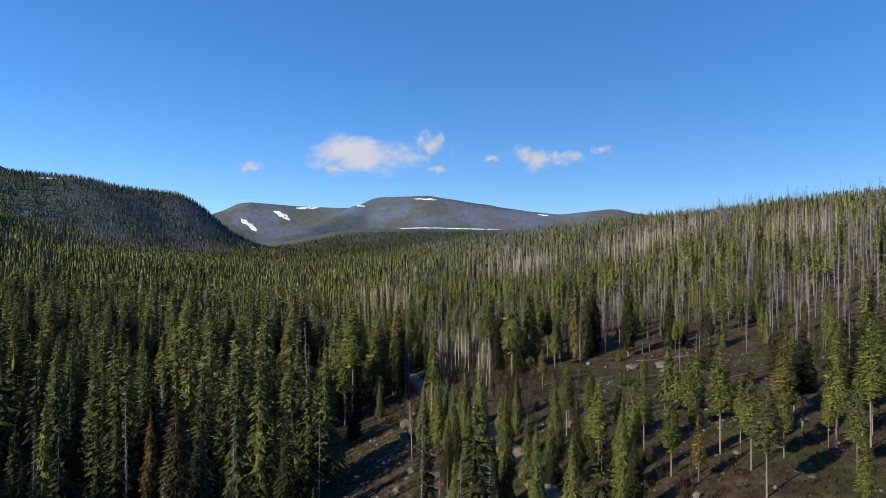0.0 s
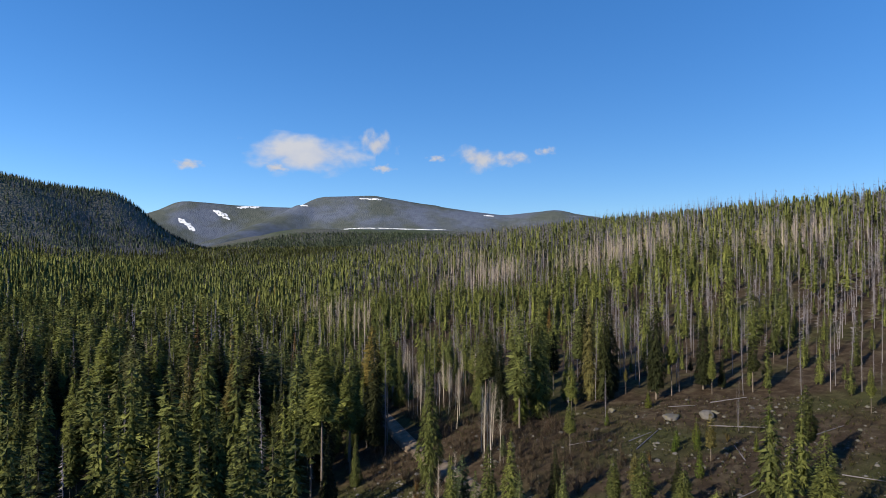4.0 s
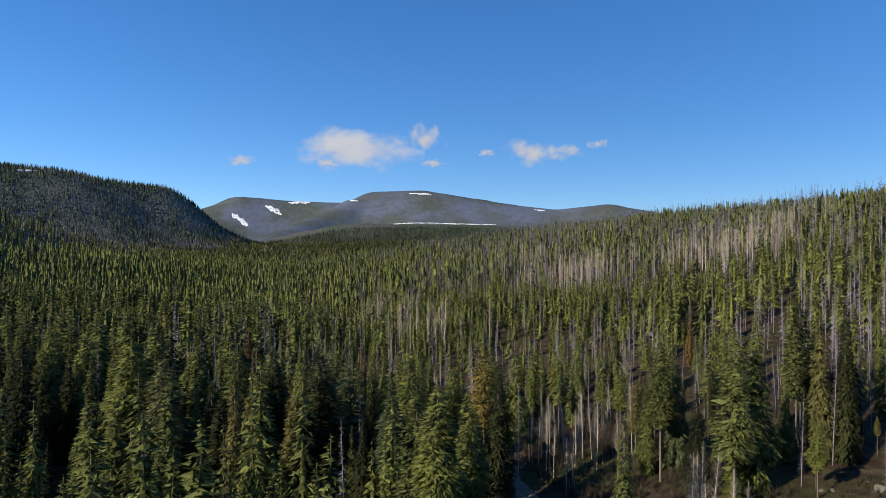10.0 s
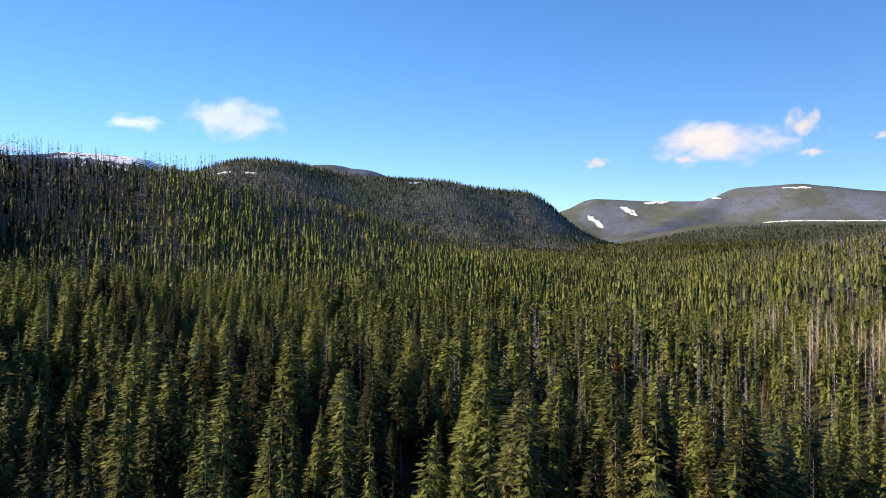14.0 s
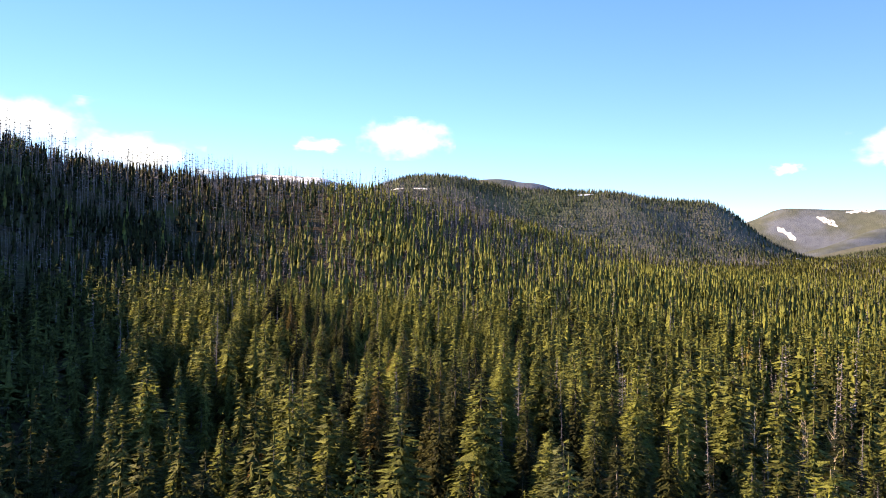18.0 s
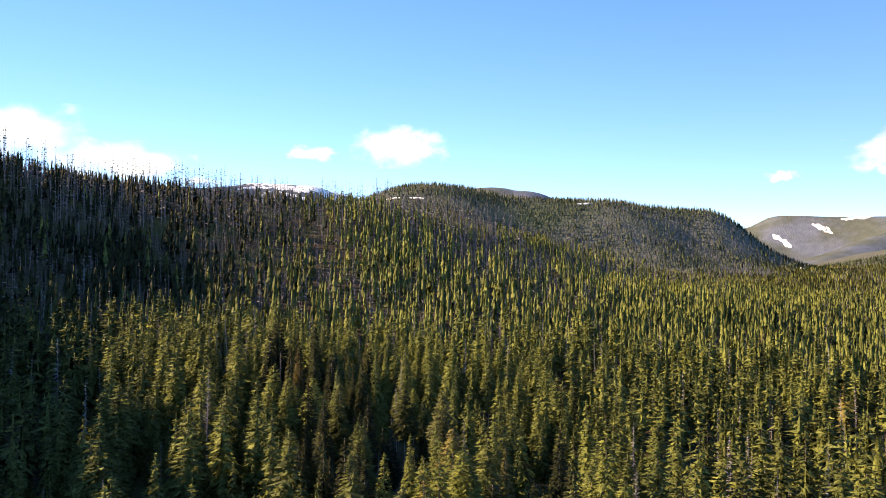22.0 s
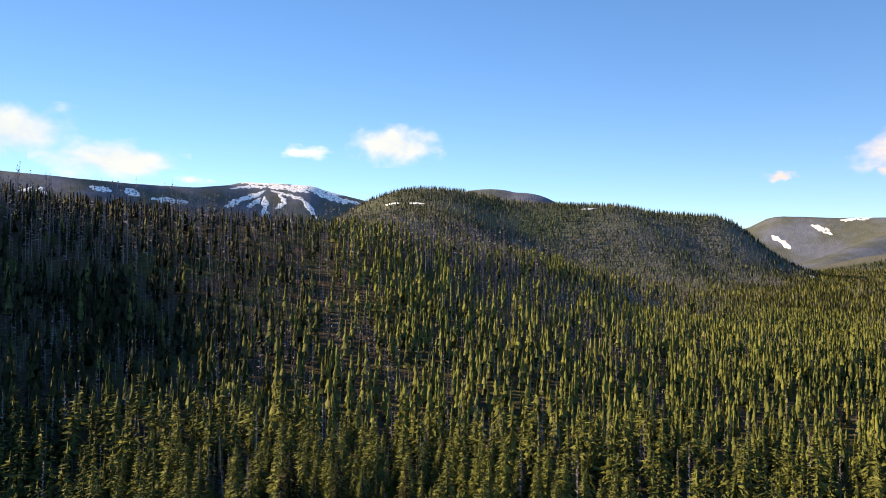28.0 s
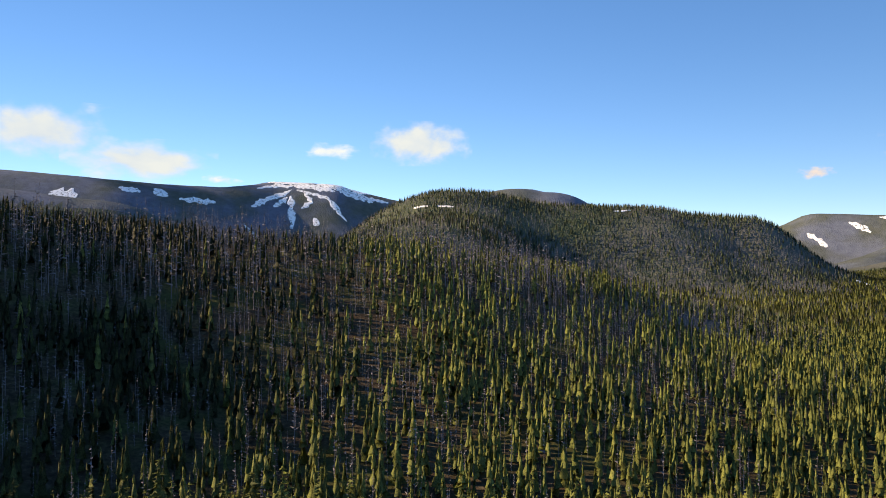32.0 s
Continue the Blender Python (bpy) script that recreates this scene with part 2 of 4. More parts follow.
# Ridges: nodes of x, y, height over the valley, half width; then how steep the flank is.
RIDGES = [
    # Nodes up to y 150 lie unseen, raised to shade the western valley.
    ([(-600, -700, 240, 300), (-640, -300, 298, 260), (-640, -68, 236, 240), (-640, 150, 176, 220), (-570, 440, 104, 225), (-410, 565, 90, 195), (-370, 740, 74, 175), (-345, 850, 52, 160)], 2.6),
    ([(-950, 1060, 80, 150), (-690, 1083, 138, 205), (-900, 1560, 190, 250)], 2.6),
    ([(-1250, 2050, 210, 300), (-950, 1600, 204, 300), (-570, 1800, 182, 280), (-340, 1860, 152, 165)], 3.4),
    ([(-1330, 2450, 300, 330), (-1170, 2475, 318, 330), (-1050, 2500, 300, 300)], 2.8),
    ([(-2300, 900, 330, 420), (-1950, 1300, 250, 350), (-1750, 1650, 150, 300)], 2.6),
    ([(-4080, 2075, 570, 650), (-3650, 2450, 525, 600), (-3350, 2950, 515, 550), (-3227, 3297, 578, 500), (-2950, 3480, 560, 480), (-2640, 3780, 470, 430)], 2.4),
    ([(-560, 4560, 240, 420), (-260, 4580, 336, 300), (50, 4600, 312, 280), (420, 4600, 300, 300)], 2.6),
    ([(-40, 3440, 66, 150), (180, 3830, 168, 190), (420, 4110, 290, 260), (590, 4230, 350, 380), (850, 4200, 352, 430), (1190, 4120, 305, 430), (1650, 3950, 245, 420), (1940, 3850, 270, 400), (2280, 3650, 200, 420), (2700, 3300, 190, 450)], 2.2),
    ([(180, 2960, 75, 240), (330, 2950, 104, 300), (620, 2900, 92, 330), (920, 2850, 86, 330), (1190, 2700, 60, 330)], 2.6),
]


def height(x, y):
    """Height of the bare ground."""
    x, y = np.asarray(x, float), np.asarray(y, float)
    prof = sum(np.interp(x + d, SECTION_X, SECTION_Z) for d in (-9, -4, 0, 4, 9)) / 5
    base = 5 + 0.026 * np.clip(y - 250, 0, 2100)
    prof = prof - 0.055 * np.clip(y - 112, -60, 90) * np.exp(-((x - 40) / 45) ** 2)
    prof = prof + 0.06 * np.clip(400 - y, 0, 110) * np.clip((x - 110) / 120, 0, 1)
    fade = 1 / (1 + np.exp((y - 1000) / 200))
    side = np.clip(prof - 5, -2, None) * fade
    total = np.abs(side) ** 4 * np.sign(side)
    for nodes, steep in RIDGES:
        best = np.zeros_like(x)
        for (x0, y0, h0, w0), (x1, y1, h1, w1) in zip(nodes, nodes[1:]):
            dx, dy = x1 - x0, y1 - y0
            t = np.clip(((x - x0) * dx + (y - y0) * dy) / (dx * dx + dy * dy), 0, 1)
            d = np.hypot(x - x0 - t * dx, y - y0 - t * dy)
            best = np.maximum(best, (h0 + t * (h1 - h0)) * np.clip((1 / (1 + (d / (w0 + t * (w1 - w0))) ** steep) - 0.1) / 0.9, 0, 1))
        total = total + best ** 4
    z = base + np.sign(total) * np.abs(total) ** 1.25 / (np.abs(total) + 1)
    far = np.clip((np.hypot(x, y) - 150) / 1500, 0, 1)
    for k, (a, b, amp, size) in enumerate(((0.3, 1.1, 0.35, 17), (2.1, 0.4, 1.0, 43), (1.7, 2.9, 5.0, 210), (0.9, 4.2, 9.0, 470))):
        grow = far if k > 1 else 1.0
        z = z + amp * grow * np.sin(x / size + a + 1.3 * np.sin(y / size * 0.7 + b)) * np.sin(y / size * 1.1 + b + 1.1 * np.sin(x / size * 0.6 + a))
    return z


def outward(v, seed=0):
    """Which way the needles at each point of a crown face: away from the stem and somewhat up, unevenly."""
    r = np.random.RandomState(seed)
    far = np.hypot(v[:, 0], v[:, 1])[:, None] + 1e-4
    way = np.concatenate([v[:, :2] / far, np.full((len(v), 1), 0.38)], 1)
    way = way + 0.4 * np.repeat(r.randn(len(v) // 3 + 1, 3), 3, axis=0)[:len(v)]
    return way / np.linalg.norm(way, axis=1)[:, None]


def mesh_from(name, verts, tris, mats, which=None, tint=None, facing=None):
    """A mesh from arrays of points and triangles."""
    me = bpy.data.meshes.new(name)
    n, k = len(verts), len(tris)
    me.vertices.add(n)
    me.vertices.foreach_set("co", np.ascontiguousarray(verts, np.float32).ravel())
    me.loops.add(3 * k)
    me.loops.foreach_set("vertex_index", np.ascontiguousarray(tris, np.int32).ravel())
    me.polygons.add(k)
    me.polygons.foreach_set("loop_start", np.arange(0, 3 * k, 3, dtype=np.int32))
    for m in mats:
        me.materials.append(m)
    if which is not None:
        me.polygons.foreach_set("material_index", np.ascontiguousarray(which, np.int32))
    if tint is not None:
        me.attributes.new("tint", "FLOAT", "POINT").data.foreach_set("value", np.ascontiguousarray(tint, np.float32))
    if facing is None and mats[0] in NEEDLED:
        facing = outward(np.asarray(verts))
    if facing is not None:
        me.attributes.new("facing", "FLOAT_VECTOR", "POINT").data.foreach_set("vector", np.ascontiguousarray(facing, np.float32).ravel())
    me.update(calc_edges=True)
    return me


RADII = np.concatenate([np.geomspace(5, 400, 84), np.geomspace(412, 1500, 60), np.linspace(1520, 4900, 84)])
ANGLES = np.concatenate([np.radians(np.linspace(-84, 74, 280)), np.radians(np.linspace(78, 272, 60))])
GRID_X = RADII[:, None] * np.sin(ANGLES)[None] - 10
GRID_Y = RADII[:, None] * np.cos(ANGLES)[None] + 90
GRID_Z = height(GRID_X, GRID_Y)


def on_ground(x, y):
    """Height of the ground sheet itself."""
    x, y = np.asarray(x, float), np.asarray(y, float)
    r = np.clip(np.hypot(x + 10, y - 90), RADII[0], RADII[-1] - 1)
    a = np.arctan2(x + 10, y - 90)
    a = np.where(a < ANGLES[0], a + 2 * math.pi, a)
    na = len(ANGLES)
    i = np.clip(np.searchsorted(RADII, r) - 1, 0, len(RADII) - 2)
    j = np.clip(np.searchsorted(ANGLES, a, side="right") - 1, 0, na - 1)
    j2 = (j + 1) % na
    width = np.where(j2 == 0, ANGLES[0] + 2 * math.pi - ANGLES[-1], ANGLES[j2] - ANGLES[j])
    u, v = (r - RADII[i]) / (RADII[i + 1] - RADII[i]), (a - ANGLES[j]) / width
    return (GRID_Z[i, j] * (1 - u) * (1 - v) + GRID_Z[i + 1, j] * u * (1 - v) + GRID_Z[i, j2] * (1 - u) * v + GRID_Z[i + 1, j2] * u * v)


def build_ground():
    na, nr = len(ANGLES), len(RADII)
    verts = np.stack([GRID_X.ravel(), GRID_Y.ravel(), GRID_Z.ravel()], 1)
    verts = np.vstack([verts, [[-10, 90, float(height(-10, 90))]]])
    i, j = np.meshgrid(np.arange(nr - 1), np.arange(na), indexing="ij")
    p, q = i * na + j, i * na + (j + 1) % na
    tris = np.concatenate([np.stack([p, q, q + na], -1).reshape(-1, 3), np.stack([p, q + na, p + na], -1).reshape(-1, 3)])
    j = np.arange(na)
    tris = np.concatenate([tris, np.stack([np.full(na, nr * na), (j + 1) % na, j], 1)])[:, ::-1]
    mid = verts[tris].mean(1)
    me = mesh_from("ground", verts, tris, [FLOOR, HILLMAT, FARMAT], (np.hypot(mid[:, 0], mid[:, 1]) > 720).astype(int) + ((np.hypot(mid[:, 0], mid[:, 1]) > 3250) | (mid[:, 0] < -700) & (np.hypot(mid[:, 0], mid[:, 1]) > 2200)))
    me.polygons.foreach_set("use_smooth", np.ones(len(tris), bool))
    return tagged(new("ground", me), "brown and mossy forest floor rising to wooded hills", "ground", kind="structure")


ground = build_ground()


# ---- tree shapes ----
def spire(seed, wide):
    """A far conifer: one slender uneven spire."""
    r = np.random.RandomState(seed)
    v = [(wide * (0.7 + 0.6 * r.rand()) * math.cos(2.0944 * k + r.rand()), wide * (0.7 + 0.6 * r.rand()) * math.sin(2.0944 * k + r.rand()), 0.02) for k in range(3)]
    return np.array(v + [(0.02 * r.randn(), 0.02 * r.randn(), 1.0)]), np.array([(0, 1, 3), (1, 2, 3), (2, 0, 3)])


def skirts(seed, wide, levels=5, points=5, column=0.85, bottom=0.06):
    """A conifer of the slopes: ragged skirts of boughs one over the other."""
    r = np.random.RandomState(seed)
    v, f = [], []
    for k in range(levels):
        u = k / levels
        z0, z1 = bottom + (1 - bottom) * u, min(1.0, bottom + (1 - bottom) * (u + 1.9 / levels))
        n, turn = len(v), r.rand() * 6.2832
        for p in range(points):
            a = turn + 6.2832 * (p + 0.4 * r.randn()) / points
            w = wide * ((1 - u) ** column) * (0.55 + 0.8 * r.rand()) + 0.01
            v.append((w * math.cos(a), w * math.sin(a), z0 + 0.05 * r.randn()))
        v.append((0.01 * r.randn(), 0.01 * r.randn(), z1))
        f += [(n + p, n + (p + 1) % points, n + points) for p in range(points)]
    return np.array(v), np.array(f)


def stem(sides, radius, seed=0, tip=0.1, top=1.0):
    v = [(radius * math.cos(6.2832 * s / sides), radius * math.sin(6.2832 * s / sides), -0.03) for s in range(sides)]
    v += [(radius * tip * math.cos(6.2832 * s / sides), radius * tip * math.sin(6.2832 * s / sides), top) for s in range(sides)]
    f = []
    for s in range(sides):
        q = (s + 1) % sides
        f += [(s, q, sides + q), (s, sides + q, sides + s)]
    return np.array(v), np.array(f)


def slivers(count, bottom, reach, thick, seed, rise=-0.05, top=0.97, taper=0.8, sides=3):
    """Bare branches, each one a thin three-sided spike, or a single blade where they are far off."""
    r = np.random.RandomState(seed)
    v, f = [], []
    for k in range(count):
        u = (k + r.rand()) / count
        z = bottom + (top - bottom) * u
        a = r.rand() * 6.2832
        w = reach * (1 - taper * u) * (0.5 + 0.6 * r.rand())
        e = np.array((w * math.cos(a), w * math.sin(a), z + rise * (0.5 + r.rand()) * (w / reach)))
        side = np.array((-math.sin(a), math.cos(a), 0)) * thick
        c = np.array((0, 0, z))
        n = len(v)
        v += [c + side, c - side, c + (0, 0, thick * 1.6), e]
        f += [(n, n + 1, n + 3), (n + 1, n + 2, n + 3), (n + 2, n, n + 3)][:sides] if sides > 1 else [(n, n + 2, n + 3)] if k % 2 else [(n, n + 1, n + 3)]
    return np.array(v), np.array(f)


def join(*pieces):
    """Pieces of (verts, tris, material slot) as one shape."""
    v, f, m, n = [], [], [], 0
    for a, b, slot in pieces:
        v.append(a), f.append(b + n), m.append(np.full(len(b), slot))
        n += len(a)
    return np.concatenate(v), np.concatenate(f), np.concatenate(m)


def core(bottom, wide, column, share, sides=5, top=0.6):
    """The dense inside of a crown, as a rough spindle of loose faces."""
    v = []
    for k, u in enumerate((0.0, 0.22)):
        w = share * wide * (1 - u) ** column * (1.0 if k else 0.5)
        v += [(w * math.cos(6.2832 * s / sides + k), w * math.sin(6.2832 * s / sides + k), bottom + u * (1 - bottom)) for s in range(sides)]
    v.append((0, 0, bottom + top * (1 - bottom)))
    f = []
    for s in range(sides):
        q = (s + 1) % sides
        f += [(s, q, sides + q), (s, sides + q, sides + s), (sides + s, sides + q, 2 * sides)]
    v = np.array(v)[np.array(f)].reshape(-1, 3)
    return v, np.arange(len(v)).reshape(-1, 3)


def boughs(levels, each, bottom, wide, seed, column=0.85, droop=0.4, ragged=0.22, even=1.0):
    """Whorls of drooping boughs, each a folded blade."""
    r = np.random.RandomState(seed)
    v, f = [], []

    def tri(p, q, t):
        n = len(v)
        v.extend((p, q, t))
        f.append((n, n + 1, n + 2))

    up = np.array((0, 0, 1.0))
    lump = r.rand(3) * 6.2832
    for k in range(levels):
        q = min(0.97, max(0.0, (k + 0.3 + even * 0.6 * (r.rand() - 0.5)) / levels))
        u = 1 - (1 - q) ** 0.88
        z = bottom + (1 - bottom) * u
        n = max(3, int(round(each * (1 - 0.5 * u))))
        full = wide * (1 - u) ** column * min(1.0, 0.6 + 2.2 * u) * (1 + 0.10 * math.sin(u * 15 + lump[0])) + 0.006
        turn = r.rand() * 6.2832
        for p in range(n):
            a = turn + 6.2832 * (p + 0.55 * (r.rand() - 0.5)) / n
            w = full * (1 - ragged + 2 * ragged * r.rand()) * (1 + 0.14 * math.sin(2 * a + lump[1] + 7 * u))
            dz = even * 0.35 * (1 - bottom) / levels * r.randn()
            out, side = np.array((math.cos(a), math.sin(a), 0)), np.array((-math.sin(a), math.cos(a), 0))
            fall = droop * (1.15 - 0.75 * u) * (0.65 + 0.7 * r.rand())
            half = 3.1416 * full / n * (0.6 + 0.3 * r.rand())
            foot = up * (z + dz + 0.22 * w) + out * 0.06 * w
            mid = out * 0.55 * w + up * (z + dz + 0.10 * w - 0.35 * fall * w)
            tip = out * w + up * (z + dz - fall * w)
            left, right = mid + side * half - up * 0.55 * half - out * 0.08 * w, mid - side * half - up * 0.55 * half - out * 0.08 * w
            tri(foot, left, tip), tri(foot, tip, right)
    return np.array(v), np.array(f)


def tufts(count, bottom, wide, seed, column=0.85, size=0.035, hang=0.5, ragged=0.2, tiers=0):
    """Small clumps of needles all over a crown, pointing outwards and down."""
    r = np.random.RandomState(seed)
    u = 1 - (1 - (np.arange(count) + r.rand(count)) / count) ** 0.62
    if tiers:
        u = np.clip((np.round(u * tiers) + 0.55 * r.randn(count)) / tiers, 0, 0.99)
    a = r.rand(count) * 6.2832
    lump = 1 + 0.12 * np.sin(u * 19 + seed) + 0.15 * np.sin(2 * a + u * 11 + seed) + 0.10 * np.sin(5 * a - u * 31 + 2 * seed)
    w = (wide * (1 - u) ** column * np.minimum(1.0, 0.6 + 2.2 * u) * lump + 0.004) * (1 - ragged + 1.25 * ragged * r.rand(count))
    out = np.stack([np.cos(a), np.sin(a), np.zeros(count)], 1)
    side = np.stack([-np.sin(a), np.cos(a), np.zeros(count)], 1)
    up = np.array((0, 0, 1.0))
    at = out * w[:, None] + up * (bottom + (1 - bottom) * u)[:, None]
    way = out * (0.75 + 0.3 * r.rand(count))[:, None] + side * (0.55 * r.randn(count))[:, None] - up * (hang * (0.5 + r.rand(count)) * (1.2 - u))[:, None]
    way /= np.linalg.norm(way, axis=1)[:, None]
    flat = np.cross(way, out * 0.6 + up + 0.7 * r.randn(count, 3))
    flat /= np.linalg.norm(flat, axis=1)[:, None] + 1e-9
    long = size * (0.7 + 0.7 * r.rand(count)) * (0.55 + 0.6 * (1 - u))
    broad = (long * (0.17 + 0.13 * r.rand(count)))[:, None]
    back = at - way * (0.5 * long)[:, None]
    v = np.stack([back + flat * broad, back - flat * broad, at + way * (0.7 * long)[:, None]], 1).reshape(-1, 3)
    return v, np.arange(3 * count).reshape(-1, 3)


def leader(seed, wide=0.006, tall=0.08):
    """The thin shoot at the very top."""
    return np.array([(wide, 0, 1 - tall), (-0.5 * wide, 0.87 * wide, 1 - tall), (-0.5 * wide, -0.87 * wide, 1 - tall), (0, 0, 1.015)]), np.array([(0, 1, 3), (1, 2, 3), (2, 0, 3)])


def crown(count, size, levels, each, bottom, wide, seed, column=0.85, share=0.4, sides=5, top=0.8, shoot=0.006, droop=0.4, ragged=0.3, even=1.5, tiers=0):
    """Clumps of needles over whorls of boughs, round an inner core, and a leader."""
    return join((*tufts(count, bottom, wide, seed, column, size, 0.2 + droop, 0.6 * ragged, tiers), 0), (*boughs(levels, each, bottom, 0.84 * wide, seed, column, droop, ragged, even), 0),
                (*leader(seed, shoot, 0.08 + 5 * (shoot - 0.006)), 0), (*core(bottom, wide, column, share, sides, top), 0))


# Shapes by detail: the trees of the near wood, of the wood behind it, of the slopes, of the hills.
def stemmed(radius, sides, made):
    v, f, m = made
    sv, sf = stem(sides, radius)
    return np.concatenate([v, sv]), np.concatenate([f, sf + len(v)]), np.concatenate([m, np.ones(len(sf), int)])


LOW, BROAD, FORM, HANG = (0.04, 0.26, 0.08, 0.36, 0.05), (0.135, 0.125, 0.15, 0.11, 0.12), (1.0, 0.74, 0.92, 0.66, 0.88), (0.55, 0.1, 0.45, 0.05, 0.5)
FINE = [stemmed(0.008, 4, crown(390, 0.052, (12, 9, 12, 8, 13)[s % 5], 6, LOW[s % 5], BROAD[s % 5], 10 + s, FORM[s % 5], 0.4, droop=HANG[s % 5], even=2.2, tiers=(17, 0, 15, 0, 18)[s % 5])) for s in range(10)]
LIVE = [[stemmed(0.008, 3, crown(50, 0.11, (6, 5, 6)[s % 3], 4, LOW[s % 5], 0.95 * BROAD[s % 5], 30 + s, FORM[s % 5], 0.55, 4, 0.85, 0.012, droop=HANG[s % 5], even=2.0)) for s in range(10)],
        [join((*skirts(50 + s, 0.105 + 0.014 * (s % 3), 5, 5, (1.15, 0.9, 1.0)[s % 3]), 0)) for s in range(8)],
        [join((*spire(40 + s, 0.10 + 0.012 * s), 0)) for s in range(5)]]
GONE = [[join((*stem(4, 0.0058), 0), (*slivers(70, 0.16, 0.095, 0.0075, 60 + s, sides=1, rise=(0.05, -0.03)[s % 2]), 0)) for s in range(6)],
        [join((*stem(3, 0.0078), 0), (*slivers(13, 0.22, 0.12, 0.021, 70 + s, sides=1, rise=0.04), 0)) for s in range(6)],
        [join((np.array([(0.018, 0, 0), (-0.01, 0.016, 0), (-0.01, -0.016, 0), (0, 0, 1.0)]), np.array([(0, 1, 3), (1, 2, 3), (2, 0, 3)]), 0), (*slivers(2, 0.4, 0.1, 0.02, 80 + s, sides=1), 0)) for s in range(3)]]


def stand(name, shapes, xs, ys, hs, mats, label, category, lean=0.0, wide=(0.85, 1.25), slim=False):
    """Many trees as one stuff object."""
    if not len(xs):
        return None
    zs = on_ground(xs, ys)
    V, F, M, T, N, n = [], [], [], [], [], 0
    pick = rng.randint(0, len(shapes), len(xs))
    for k, (sv, sf, sm) in enumerate(shapes):
        i = np.nonzero(pick == k)[0]
        if not len(i):
            continue
        c = len(i)
        a = rng.rand(c) * 6.2832
        w = hs[i] * (wide[0] + (wide[1] - wide[0]) * rng.rand(c)) * (slender(xs[i], ys[i]) if slim else 1.0)
        lx, ly = rng.randn(c) * lean, rng.randn(c) * lean
        X = sv[None, :, 0] * np.cos(a)[:, None] - sv[None, :, 1] * np.sin(a)[:, None]
        Y = sv[None, :, 0] * np.sin(a)[:, None] + sv[None, :, 1] * np.cos(a)[:, None]
        Z = sv[None, :, 2] * hs[i][:, None]
        V.append(np.stack([X * w[:, None] + xs[i][:, None] + Z * lx[:, None], Y * w[:, None] + ys[i][:, None] + Z * ly[:, None], Z + zs[i][:, None]], -1).reshape(-1, 3))
        o = outward(sv, k)
        N.append(np.stack([o[None, :, 0] * np.cos(a)[:, None] - o[None, :, 1] * np.sin(a)[:, None], o[None, :, 0] * np.sin(a)[:, None] + o[None, :, 1] * np.cos(a)[:, None], np.tile(o[:, 2], (c, 1))], -1).reshape(-1, 3))
        F.append((sf[None] + (n + np.arange(c) * len(sv))[:, None, None]).reshape(-1, 3))
        M.append(np.tile(sm, c))
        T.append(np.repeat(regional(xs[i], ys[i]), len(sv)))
        n += c * len(sv)
    me = mesh_from(name, np.concatenate(V), np.concatenate(F), mats, np.concatenate(M), np.concatenate(T), np.concatenate(N) if mats[0] in NEEDLED else None)
    return tagged(new(name, me), label, category, kind="stuff")


def scatter(cell, x0, x1, y0, y1):
    gx, gy = np.meshgrid(np.arange(x0, x1, cell), np.arange(y0, y1, cell))
    x = gx.ravel() + (rng.rand(gx.size) - 0.5) * cell * 0.95
    y = gy.ravel() + (rng.rand(gx.size) - 0.5) * cell * 0.95
    return x, y


def wave(x, y, size, a=0.0):
    """A smooth uneven field between 0 and 1."""
    return 0.5 + 0.25 * (np.sin(x / size + 1.7 * np.sin(y / size * 0.83 + a) + a) + np.sin(y / size * 1.13 + 1.9 * np.sin(x / size * 0.71 - a) + 2 * a))


def west_shade_tint(x, y):
    """Near 1 west of the flight: darker spruces, their tint also carrying the shade."""
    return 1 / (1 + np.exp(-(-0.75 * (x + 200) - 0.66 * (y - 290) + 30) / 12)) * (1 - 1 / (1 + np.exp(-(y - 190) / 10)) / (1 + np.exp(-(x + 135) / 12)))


def regional(x, y):
    """Tint of a tree in a stand: neighbours are alike, and a belt of young pines along the foot of the western slope is the brightest."""
    belt = np.exp(-(to_line(x, y, [(-150, 230), (-215, 300), (-190, 400), (-140, 520), (-90, 720)]) / 60) ** 2)
    mixed = np.where(rng.rand(len(x)) < 0.16, rng.rand(len(x)), 0.06 + 0.42 * rng.rand(len(x)) + 0.36 * wave(x, y, 48, 0.3))
    # Tint pulled down in the west, so that the colour carries shade.
    mixed = mixed * (1 - 0.82 * west_shade_tint(x, y) * (rng.rand(len(x)) < 0.94))
    mixed = mixed * (1 - 0.25 * np.clip((np.hypot(x, y) - 600) / 400, 0, 1))
    return np.clip(mixed * (1 - 0.6 * belt) + 0.6 * belt * (0.36 + 0.34 * rng.rand(len(x))), 0, 0.999)


ROAD = [(20, 20), (25, 50), (28.5, 75), (29, 100), (29, 122), (28.5, 140), (30, 166)]


def to_line(x, y, line):
    best = np.full(np.shape(x), 1e9)
    for (x0, y0), (x1, y1) in zip(line, line[1:]):
        dx, dy = x1 - x0, y1 - y0
        t = np.clip(((x - x0) * dx + (y - y0) * dy) / (dx * dx + dy * dy), 0, 1)
        best = np.minimum(best, np.hypot(x - x0 - t * dx, y - y0 - t * dy))
    return best


